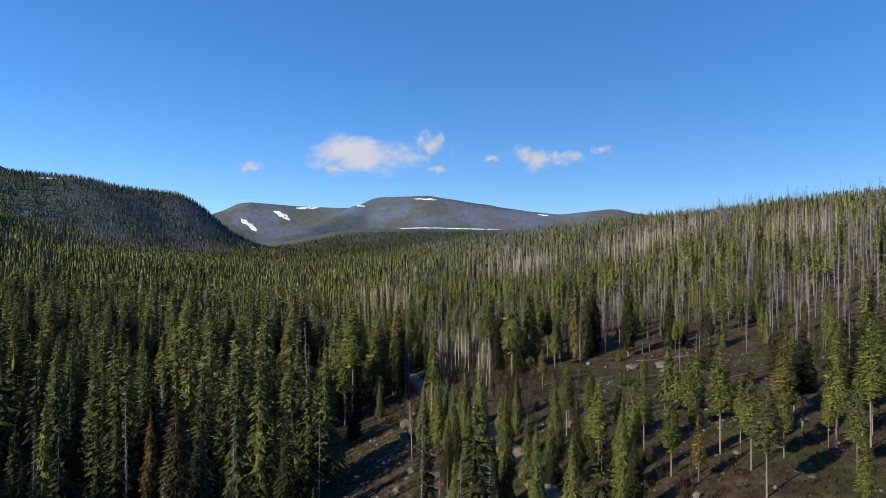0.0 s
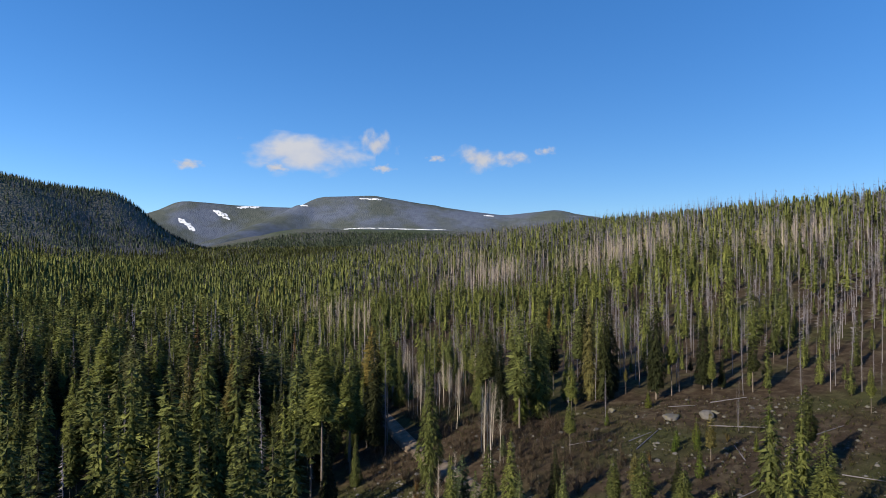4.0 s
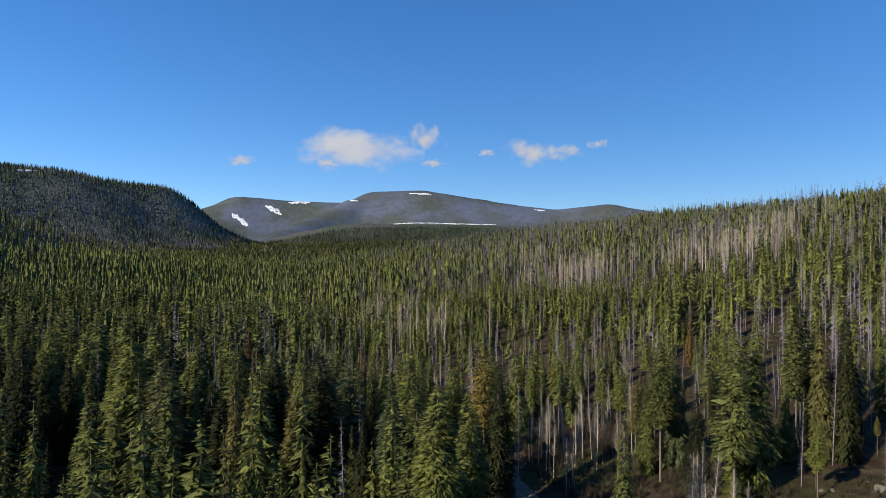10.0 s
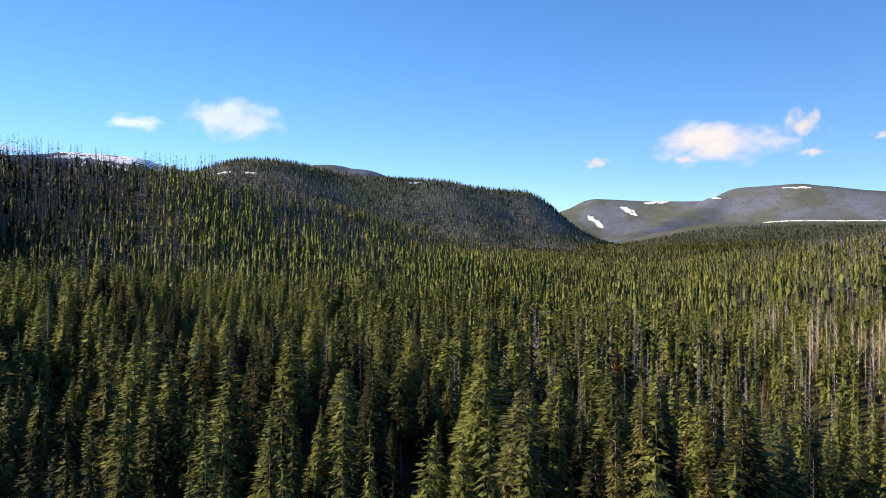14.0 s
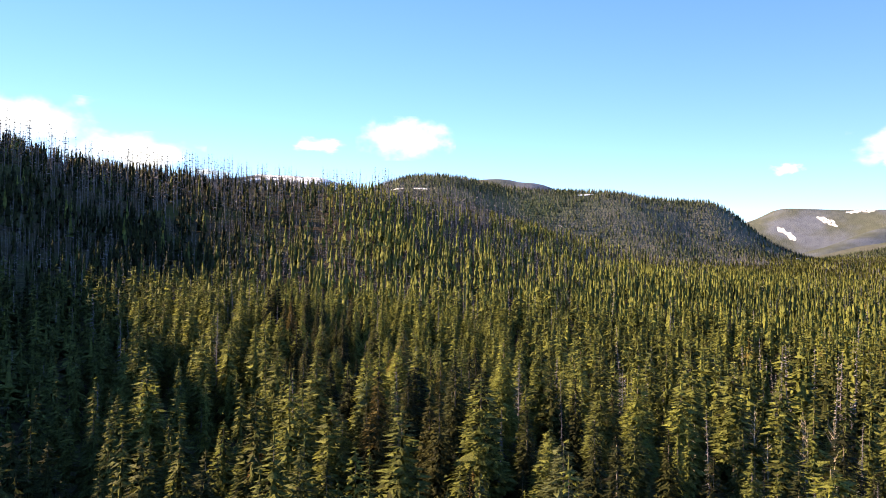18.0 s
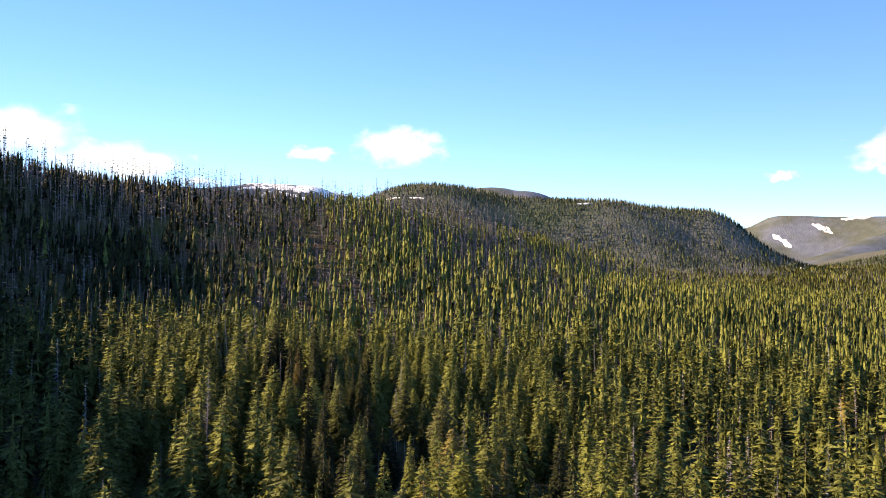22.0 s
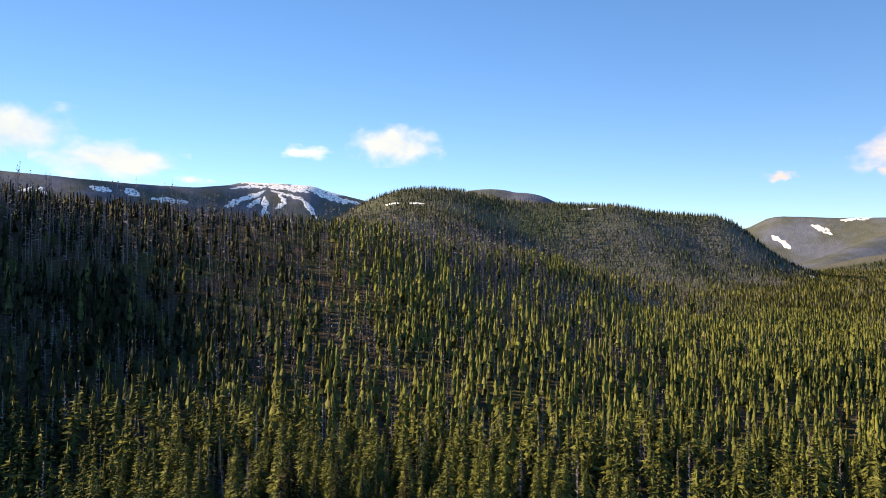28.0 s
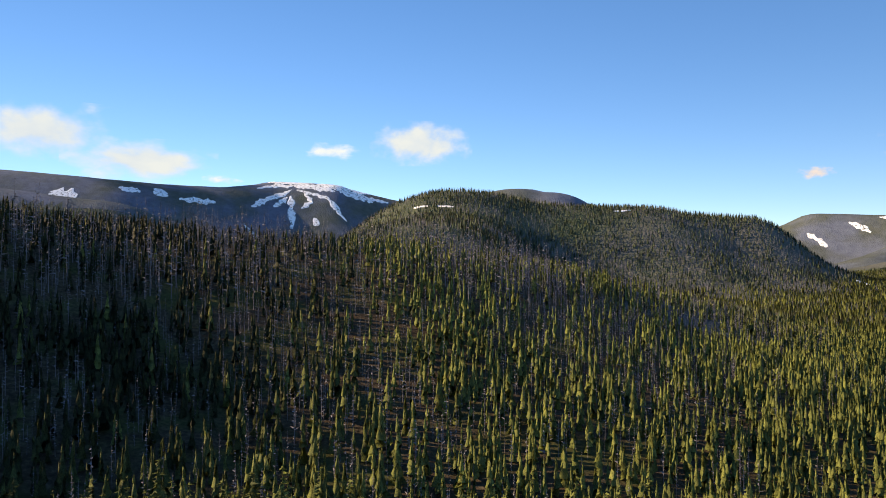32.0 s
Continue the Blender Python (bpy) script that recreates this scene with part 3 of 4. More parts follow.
def open_ground(x, y):
    """Where no wood stands: the road, the stony clearing beside it and the bare strip below."""
    edge = 5 * (wave(x, y, 6, 0.4) - 0.5)
    glade = ((x - 58) / 25) ** 2 + ((y - 104) / 20) ** 2 < 1 + edge * 0.16
    strip = to_line(x, y, [(4, 60), (10, 85), (17, 112), (24, 130)]) < 6.5 + edge
    way = to_line(x, y, ROAD) < 3.6 + 0.4 * edge
    patch = (((x - 38) / 7) ** 2 + ((y - 156) / 10) ** 2 < 1) | (((x - 32) / 8) ** 2 + ((y - 134) / 17) ** 2 < 1)
    return glade | strip | way | patch


def from_middle(x, y):
    return np.hypot(x + 25, y - 95)


def in_view(x, y, lo=-74, hi=62):
    a = np.degrees(np.arctan2(x + 20, y - 60))
    b = np.degrees(np.arctan2(x, y + 12))
    return (a > lo) & (a < hi) | (b > lo + 44) & (b < hi - 10) & (y > 0)


def seen_slope(x, y, tall):
    """Keeps the slopes that face the valley: what an eye high over it can see."""
    keep = np.zeros(len(x), bool)
    z = on_ground(x, y) + tall
    for ex, ey, ez in ((0, 20, 48), (-30, 125, 55), (-103, 190, 98)):
        d = np.hypot(x - ex, y - ey)
        worst = np.full(len(x), -9.0)
        for s in np.linspace(0.1, 0.95, 16):
            worst = np.maximum(worst, (on_ground(ex + (x - ex) * s, ey + (y - ey) * s) + 4 - ez) / (d * s))
        keep |= (z - ez) / d > worst
    return keep


def dead_share(x, y):
    """How many of the trees are dead: few in the valley, many on the eastern slope and high on the western one."""
    side = 1 / (1 + np.exp(-(x - 82) / 22))
    up = np.clip((height(x, y) - 22) / 36, 0, 1) * (x < -100)
    near = 1 / (1 + np.exp((np.hypot(x, y) - 900) / 60))
    hills = 0.08 * np.clip((np.hypot(x, y) - 850) / 300, 0, 1)
    valley = 0.09 + hills + 0.12 * np.exp(-((x - 20) / 60) ** 2)
    return np.clip((valley + 0.82 * side * near + (0.30 + 0.47 * near) * up) * (0.2 + 1.6 * wave(x, y, 37, 1.1)), 0.03, 0.72)


def slender(x, y):
    """The trees of the south and east are slimmer than the broad spruces further up the valley."""
    return np.where((y < 160) | (x > 8), 0.78, 1.0)


def thin_wood(x, y):
    """The loose stand round the clearing."""
    return ((x - 54) / 42) ** 2 + ((y - 74) / 52) ** 2 < 1


def part(name, me, parent, label="", kind=""):
    """One mesh object under a thing or under a part."""
    ob = new(name, me)
    ob.parent = parent
    return tagged(ob, label, kind=kind or ("stuff" if name in ("branchwork", "twigwork", "dead_boughs", "branch_stubs", "stems") else ""))


def thing(name, label, category, group="", kind=""):
    return tagged(new(name), label, category, group, kind)


# ---- the woods ----
VALLEY = [(12, 70), (-4, 150), (-100, 245)]
# Where the flight comes closest to the trees before it: along the valley, and round the clearing.
AHEAD = [(4, 62), (22, 80), (30, 125), (22, 160), (-15, 180), (-55, 200), (-100, 225), (-155, 275)]
EDGE = [(42, 52), (62, 62), (76, 95), (66, 125), (40, 150)]
FIRS_IN_GLADE = [(20.7, 94, 11), (26.2, 91.3, 12), (23, 88, 9), (25.2, 77, 9), (29.6, 66.3, 10), (33.5, 72, 8), (31.6, 60, 10), (53.7, 94.9, 6), (46.9, 72.4, 10), (44.2, 57.7, 9),
                 (41, 51.5, 10), (38.6, 58, 6), (55.8, 59.5, 12), (58.4, 57.8, 13), (56.1, 64.6, 12), (60.5, 61, 12), (64, 58, 11), (69, 62, 12), (72, 68, 11), (58, 70, 8), (63, 74, 9), (76, 74, 12), (52, 53, 9), (10, 140.7, 8), (16.9, 128.5, 8), (42.3, 108.7, 7), (36, 66, 9), (62, 66, 11), (66, 70, 12), (22, 90.5, 10), (24.4, 93, 11), (24.8, 86, 10), (21.2, 85, 8), (34.8, 81, 9), (36.2, 77, 8), (34.2, 70.5, 9), (33.6, 64, 8), (39, 69, 8), (41.5, 63, 7), (35.5, 87, 7), (26.2, 72, 8), (22.8, 74, 7), (37.5, 61, 8), (24.6, 65, 9), (46.2, 62, 8), (50.5, 66, 9), (49, 59, 7), (22.5, 68, 7), (38.3, 73.5, 7), (25, 150, 10), (23.5, 157, 12), (26, 165, 11), (33.5, 168, 12), (30, 173, 13), (34, 176, 11), (26.5, 174, 12), (45, 150, 10), (47, 158, 11), (44, 166, 12), (34, 161, 6), (24.5, 144, 8), (18.5, 78, 9), (20.4, 72.5, 8), (17.2, 70, 7), (21.6, 80.5, 9), (19.2, 97, 10), (22.6, 100.5, 9), (27.6, 84, 8), (31.2, 76, 9), (30.4, 88, 8), (28.0, 69, 7), (32.6, 94, 7), (20.8, 64, 7), (26.8, 61, 8), (30.2, 55, 8)]
YOUNG_SPOTS = [(54.3, 102.2, 2.6), (57.1, 101.8, 3.4), (55.1, 99.1, 3.0), (52.6, 100.4, 2.2), (43.8, 127.7, 7.0), (45.2, 130, 5.0), (53, 117, 2.4), (49, 91, 3.6), (60.5, 95, 2.5), (63, 121, 3.0), (70, 103, 2.8)]


def lay(x, y, h, wide=1.0, turn=None, lean=0.0):
    m = Matrix.LocRotScale((x, y, float(on_ground(x, y)) - 0.05), Euler((rng.randn() * lean, rng.randn() * lean, rng.rand() * 6.28 if turn is None else turn)), (h * wide, h * wide, h))
    return m


def near_models():
    """Spruces and pines to be copied: an empty with a trunk, a crown and, under a pine's crown, dead boughs."""
    models = []
    for s in range(5):
        t = thing("spruce_tree", ("tall yellow-green spruce with drooping boughs in the valley wood", "dark green spruce with a narrow pointed crown", "broad green spruce with boughs down to the ground",
                                  "slim dark green spruce with sparse ragged boughs", "green spruce with a brownish cone-laden top")[s], "tree", "valley spruces")
        part("trunk", mesh_from("trunk", *stem(7, 0.0125), [BARK]), t, "brown bark")
        v, f, _ = crown(1900, 0.032, (20, 18, 21, 16, 19)[s], 7, (0.04, 0.08, 0.02, 0.12, 0.05)[s], (0.14, 0.115, 0.155, 0.12, 0.135)[s], 100 + s, (0.95, 0.82, 0.95, 0.8, 0.88)[s], 0.34,
                        droop=(0.55, 0.45, 0.6, 0.5, 0.5)[s], ragged=(0.3, 0.3, 0.32, 0.42, 0.34)[s], even=1.8, tiers=(24, 22, 25, 18, 23)[s])
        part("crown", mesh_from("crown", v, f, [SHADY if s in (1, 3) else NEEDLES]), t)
        models.append(t)
    for s in range(4):
        t = thing("pine_tree", ("lodgepole pine with a long bare trunk and green top", "green lodgepole pine with a rounded narrow crown", "thin lodgepole pine with a short olive crown", "lodgepole pine with pale trunk showing below the crown")[s], "tree", "valley pines")
        low = (0.42, 0.3, 0.55, 0.38)[s]
        part("trunk", mesh_from("trunk", *stem(7, 0.0105), [BARK]), t, "pale brown bark")
        v, f, _ = crown(1500, 0.034, 11, 6, low, (0.125, 0.13, 0.105, 0.12)[s], 120 + s, 0.55, 0.22, droop=0.05, ragged=0.5, even=2.6)
        part("crown", mesh_from("crown", v, f, [NEEDLES]), t)
        part("dead_boughs", mesh_from("dead_boughs", *slivers(14, 0.14, 0.06, 0.0028, 130 + s, top=low), [DEAD]), t, "grey bare lower boughs")
        models.append(t)
    return models


def dead_models():
    models = []
    for s in range(4):
        t = thing("dead_pine", ("grey leafless dead pine with fine bare branches", "standing dead pine with pale grey trunk", "bare grey snag with broken branches", "slender dead pine, bark gone, among green trees")[s], "dead tree", "standing dead pines")
        part("trunk", mesh_from("trunk", *stem(7, 0.006, top=(1.0, 1.0, 0.92, 1.0)[s]), [DEAD]), t, "bleached grey trunk")
        part("branchwork", mesh_from("branchwork", *slivers((300, 340, 150, 280)[s], (0.16, 0.25, 0.2, 0.3)[s], (0.075, 0.085, 0.06, 0.06)[s], 0.0015, 140 + s, rise=(-0.03, 0.02, -0.04, 0.0)[s], sides=1), [DEAD]), t)
        models.append(t)
    return models


def place_all(models, spots, lean=0.0, pick=None):
    used = set()
    for n, (x, y, h) in enumerate(spots):
        k = rng.randint(len(models)) if pick is None else pick
        # In the west mostly the spruces with shade in their needle colour.
        if len(models) == 9 and rng.rand() < 0.92 * west_shade_tint(x, y):
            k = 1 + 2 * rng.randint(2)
        if len(models) == 9 and thin_wood(x, y):
            k = 5 + rng.randint(4)
        m = lay(x, y, h, (0.9 + 0.35 * rng.rand()) * float(slender(x, y)), lean=lean)
        if k not in used:
            models[k].matrix_basis = m
            used.add(k)
        else:
            copy_thing(models[k], m).matrix_basis = m
    for k, t in enumerate(models):
        if k not in used and pick is None:
            x, y, h = spots[k]
            t.matrix_basis = lay(x + 2.0, y + 1.0, h)


def woods():
    # near wood and lower slopes
    x, y = scatter(3.95, -420, 420, -60, 420)
    r = from_middle(x, y)
    k = (r < 300) & (in_view(x, y, -80, 70) | (r < 60)) & ~open_ground(x, y)
    k &= rng.rand(len(x)) < (0.55 + 0.6 * wave(x, y, 13, 0.9)) * np.where((to_line(x, y, VALLEY) < 70) & (x < 10), 0.68, 1.0)
    k &= ~thin_wood(x, y) | (rng.rand(len(x)) < 0.18)
    x, y = x[k], y[k]
    h = (10 + 10 * rng.rand(len(x))) * (0.82 + 0.36 * wave(x, y, 29, 2.0))
    h = h * (1 + 0.18 * np.exp(-(to_line(x, y, VALLEY) / 75) ** 2))
    h = h * (1 - 0.24 / (1 + np.exp(-(x - 12) / 8)))
    h = np.where(thin_wood(x, y), 0.7 * h, h)
    small = rng.rand(len(x)) < 0.16
    h = np.where(small, 3 + 4 * rng.rand(len(x)), h)
    d = (rng.rand(len(x)) < dead_share(x, y) * np.where(thin_wood(x, y), 0.3, 1.0)) & ~small
    near = np.minimum(to_line(x, y, AHEAD), to_line(x, y, EDGE) + 4)
    live_i, dead_i = np.nonzero(~d)[0], np.nonzero(d)[0]
    live_i, dead_i = live_i[np.argsort(near[live_i])], dead_i[np.argsort(near[dead_i])]
    close_l, close_d = live_i[:400], dead_i[:210]
    li, di = live_i[400:], dead_i[210:]
    fine = li[:1150]
    li = li[1150:]
    stand("conifer_wood", FINE, x[fine], y[fine], h[fine], [WOOD, BARK], "green pines and spruces standing close along the valley floor", "forest", wide=(0.9, 1.25), slim=True)
    stand("conifer_wood", LIVE[0], x[li], y[li], h[li], [WOOD, BARK], "dense green pine and spruce wood on the valley floor", "forest", wide=(0.85, 1.2), slim=True)
    stand("dead_wood", GONE[0], x[di], y[di], h[di] * 0.95, [DEAD], "grey leafless standing dead pines among green ones", "dead trees", lean=0.02)
    models = near_models()
    place_all(models, [(x[i], y[i], h[i] * 1.05) for i in close_l])
    for x0, y0, h0 in FIRS_IN_GLADE:
        m = lay(x0, y0, h0, 0.8 + 0.35 * rng.rand())
        copy_thing(models[(0, 4, 0, 3)[rng.randint(4)] if x0 < 34 else 5 + rng.randint(4)], m).matrix_basis = m
    place_all(dead_models(), [(x[i], y[i], h[i] * (0.85 if x[i] > 30 else 1.0)) for i in close_d] + [(53.9, 118.9, 8), (64.9, 103, 7.5), (66, 104.5, 6)], lean=0.03)
    # the wood goes on behind
    xb, yb = scatter(5.5, -230, 230, -170, 110)
    kb = (from_middle(xb, yb) < 260) & ~in_view(xb, yb, -80, 70) & (from_middle(xb, yb) >= 60) & ~open_ground(xb, yb) & ~thin_wood(xb, yb)
    kb &= (yb < -8) | (np.abs(xb + 20) > 60)
    stand("conifer_wood", LIVE[1], xb[kb], yb[kb], 9 + 8 * rng.rand(int(kb.sum())), [WOOD, BARK], "green pine wood going on down the valley", "forest")
    # the slopes
    x, y = scatter(4.4, -800, 800, 0, 900)
    r = from_middle(x, y)
    k = (r >= 300) & (r < 760) & in_view(x, y)
    k &= rng.rand(len(x)) < 0.7 + 0.4 * wave(x, y, 19, 0.9)
    x, y = x[k], y[k]
    k = seen_slope(x, y, 14)
    x, y = x[k], y[k]
    h = (7 + 8 * rng.rand(len(x))) * (0.85 + 0.3 * wave(x, y, 41, 2.0))
    d = rng.rand(len(x)) < dead_share(x, y)
    stand("conifer_slope", LIVE[1], x[~d], y[~d], h[~d], [WOOD, BARK], "green pines covering the valley slopes", "forest", wide=(0.85, 1.25))
    tall = np.where(rng.rand(len(x)) < 0.35, np.where((x < -150) & (height(x, y) > 70), 1.9, np.where(x > 120, 1.35, 1.0)), 1.0)
    h = h * tall
    stand("dead_slope", GONE[1], x[d], y[d], h[d], [DEAD], "grey beetle-killed pines standing on the slopes", "dead trees", lean=0.02)
    # the hills
    x, y = scatter(5.9, -2300, 1400, 100, 2900)
    r = from_middle(x, y)
    k = (r >= 760) & (r < np.where(x < -700, 2100, 2700)) & in_view(x, y)
    x, y = x[k], y[k]
    k = seen_slope(x, y, 14) & ~on_snow(x, y)
    x, y = x[k], y[k]
    h = 6 + 7 * rng.rand(len(x))
    d = rng.rand(len(x)) < dead_share(x, y)
    low = height(x, y) < 20 + 0.026 * np.clip(y - 250, 0, 2100)
    a, b = ~d & low, ~d & ~low
    stand("conifer_hills", LIVE[2], x[b], y[b], h[b], [HAZE_GREEN, BARK], "dark green conifers on the far hills", "forest", wide=(0.95, 1.4))
    stand("conifer_flats", LIVE[2], x[a], y[a], h[a], [WOOD, BARK], "green conifers on the far valley floor", "forest", wide=(0.95, 1.4))
    stand("dead_hills", GONE[2], x[d], y[d], h[d], [DEAD], "grey dead trees on the far hills", "dead trees")


# ---- snow on the mountains ----
# Each patch: its line over the slope, and its width.
SNOW_LINES = [
    ("ski_run", [(-3012, 3211), (-3036, 3071), (-3015, 2893)], 48), ("ski_run", [(-2978, 3167), (-2917, 3114), (-2800, 2990)], 42),
    ("ski_run", [(-2942, 3245), (-2845, 3210), (-2864, 3138)], 40), ("ski_run", [(-2986, 3229), (-2795, 3289), (-2610, 3250)], 32),
    ("ski_run", [(-2986, 3147), (-2971, 3021)], 38), ("ski_run", [(-2760, 3130), (-2700, 3110)], 40),
    ("snow_patch", [(-3361, 2514), (-3262, 2530)], 66), ("snow_patch", [(-3429, 2348), (-3352, 2425)], 62), ("snow_patch", [(-3223, 2569), (-3116, 2727)], 66),
    ("snow_patch", [(-2900, 2740), (-2760, 2720), (-2640, 2740)], 34), ("snow_patch", [(-3567, 2060), (-3470, 2150)], 110),
    ("summit_snow", [(-3215, 3215), (-3130, 3280), (-2990, 3400)], 120), ("summit_snow", [(-3150, 3060), (-3124, 3169), (-3036, 3253), (-2931, 3311), (-2797, 3365)], 60), ("summit_snow", [(-2909, 3390), (-2816, 3497), (-2714, 3598)], 100), ("summit_snow", [(-2951, 3371), (-2768, 3478)], 140),
    ("summit_snow", [(-3030, 3290), (-2893, 3342), (-2785, 3425), (-2675, 3510), (-2580, 3620)], 80),
    ("snow_patch", [(-905, 1394), (-872, 1399)], 11), ("snow_patch", [(-852, 1402), (-816, 1411)], 8), ("snow_patch", [(40, 4506), (115, 4518), (190, 4550)], 70), ("snow_patch", [(-100, 4445), (-47, 4414), (0, 4390)], 36),
    ("snow_patch", [(-296, 4357), (-250, 4324), (-200, 4275)], 40), ("snow_patch", [(395, 4070), (440, 4050)], 22), ("summit_snow", [(750, 4080), (885, 4052)], 30),
    ("snow_bank", [(434, 3814), (598, 3760), (844, 3717), (1010, 3695), (1173, 3673)], 10), ("snow_patch", [(1477, 3863), (1537, 3845)], 30),
    ("snow_patch", [(-92, 1784), (-69, 1749)], 16), ("snow_patch", [(-552, 1668), (-520, 1698)], 8),
]


def on_snow(x, y):
    near = np.zeros(np.shape(x), bool)
    for _, line, w in SNOW_LINES:
        near |= to_line(x, y, line) < w * 0.55
    return near


def snow():
    for n, (name, line, w) in enumerate(SNOW_LINES):
        r = np.random.RandomState(300 + n)
        pts, across = [], 9
        for (x0, y0), (x1, y1) in zip(line, line[1:]):
            k = max(4, int(math.hypot(x1 - x0, y1 - y0) / 12))
            pts += [(x0 + (x1 - x0) * i / k, y0 + (y1 - y0) * i / k, (y0 - y1), (x1 - x0)) for i in range(k)]
        pts.append((*line[-1], pts[-1][2], pts[-1][3]))
        v = []
        ragl, ragr = 1.0, 1.0
        for i, (x, y, nx, ny) in enumerate(pts):
            q = math.hypot(nx, ny)
            end = min(1.0, 0.25 + 4.0 * min(i, len(pts) - 1 - i) / len(pts))
            ragl, ragr = 0.35 * ragl + 0.65 * (0.1 + 1.5 * r.rand()), 0.35 * ragr + 0.65 * (0.1 + 1.5 * r.rand())
            for s in range(across):
                t = s / (across - 1) * 2 - 1
                o = t * w * 0.5 * end * (ragl if t < 0 else ragr)
                px, py = x + nx / q * o, y + ny / q * o
                v.append((px, py, float(on_ground(px, py)) + (1.6 if abs(t) < 0.99 else -0.6)))
        f = []
        for i in range(len(pts) - 1):
            for s in range(across - 1):
                a = i * across + s
                f += [(a, a + 1, a + across + 1), (a, a + across + 1, a + across)]
        me = mesh_from(name, np.array(v), np.array(f), [SNOW])
        me.polygons.foreach_set("use_smooth", np.ones(len(f), bool))
        tagged(new(name, me), {"ski_run": "white ski run cut through the forest of the mountain", "summit_snow": "bright snow on the bare mountain top",
                               "snow_bank": "long thin line of snow across the foot of the mountain"}.get(name, "patch of old snow on the forested slope"), "snow", "mountain snow")


# ---- clouds ----
def cloud_material(name, glow, cover, dim, bright):
    m = Mat(name)
    tc = m.node("ShaderNodeTexCoord")
    info = m.node("ShaderNodeObjectInfo")
    off = m.node("ShaderNodeVectorMath")
    off.operation = "ADD"
    m.link(tc.outputs["Object"], off.inputs[0])
    m.link(info.outputs["Location"], off.inputs[1])
    mp = m.node("ShaderNodeMapping", Scale=(1.4, 0.8, 1.0))
    m.link(off.outputs[0], mp.inputs["Vector"])
    n = m.noise(1.6, 6, mp.outputs["Vector"], 0.5)
    ln = m.node("ShaderNodeVectorMath")
    ln.operation = "LENGTH"
    m.link(tc.outputs["Object"], ln.inputs[0])
    body = m.math("SUBTRACT", m.math("ADD", m.math("MULTIPLY", n, 1.6), cover), ln.outputs["Value"])
    mask = m.node("ShaderNodeMapRange")
    mask.interpolation_type = "SMOOTHSTEP"
    mask.inputs["From Min"].default_value, mask.inputs["From Max"].default_value = 0.0, 0.78
    m.link(body, mask.inputs["Value"])
    em = m.node("ShaderNodeEmission", Strength=glow)
    m.link(m.ramp(n, [(0.3, dim), (0.65, bright)]), em.inputs["Color"])
    tr = m.node("ShaderNodeBsdfTransparent")
    mx = m.node("ShaderNodeMixShader")
    m.link(mask.outputs["Result"], mx.inputs[0])
    m.link(tr.outputs[0], mx.inputs[1])
    m.link(em.outputs[0], mx.inputs[2])
    m.link(mx.outputs[0], m.out.inputs["Surface"])
    return m.m


WEST, NORTH = ((0.58, 0.77, 1.0), (0.71, 0.87, 1.0)), ((0.76, 0.82, 1.0), (0.95, 0.95, 1.0))
CLOUD = [cloud_material("cloud_white", 0.52, 0.24, *WEST), cloud_material("cloud_thin", 0.44, -0.02, *NORTH), cloud_material("cloud_soft", 0.47, 0.20, *NORTH), cloud_material("cloud_wisp", 0.58, 0.0, *WEST)]
# Bearing and height in degrees, width and depth in degrees, which of the materials.
CLOUDS = [(6.3, 8.55, 9.2, 3.0, 2), (3.6, 7.37, 2.2, 0.8, 1), (12.0, 9.44, 3.4, 2.6, 1), (12.8, 7.48, 2.2, 0.8, 1), (17.3, 8.36, 2.2, 0.8, 1), (20.9, 8.39, 4.6, 2.2, 1), (23.9, 8.26, 3.8, 1.5, 1),
          (26.7, 8.82, 2.0, 1.0, 1), (-3.4, 7.4, 2.8, 0.9, 1), (-61.8, 10.2, 9.2, 3.5, 0), (-55.2, 8.6, 8.8, 2.6, 0), (-49.4, 7.38, 3.4, 0.8, 3), (-40.9, 9.97, 5.0, 1.3, 3),
          (-33.5, 10.7, 6.8, 2.8, 0), (-65.6, 11.9, 2.5, 2.0, 3)]


def clouds():
    for az, el, w, d, thin in CLOUDS:
        n = 12
        v = [(2 * i / n - 1, 2 * j / n - 1, 0.04 * (1 - ((2 * i / n - 1) ** 2 + (2 * j / n - 1) ** 2))) for j in range(n + 1) for i in range(n + 1)]
        f = []
        for j in range(n):
            for i in range(n):
                a = j * (n + 1) + i
                f += [(a, a + 1, a + n + 2), (a, a + n + 2, a + n + 1)]
        ob = new("cloud", mesh_from("cloud", np.array(v), np.array(f), [CLOUD[thin]]))
        far, a, e = 4600.0, radians(az), radians(el)
        eye = Vector((0, 100, 47))
        at = eye + far * Vector((math.sin(a) * math.cos(e), math.cos(a) * math.cos(e), math.sin(e)))
        ob.matrix_world = look(at, at * 2 - eye) @ Matrix.Diagonal((far * radians(w) * 0.62, far * radians(d) * 0.66, 60, 1))
        tagged(ob, "small thin wisp of cloud in the blue sky" if thin % 2 else "white fair-weather cloud low over the hills", "cloud", "fair-weather clouds", "structure")


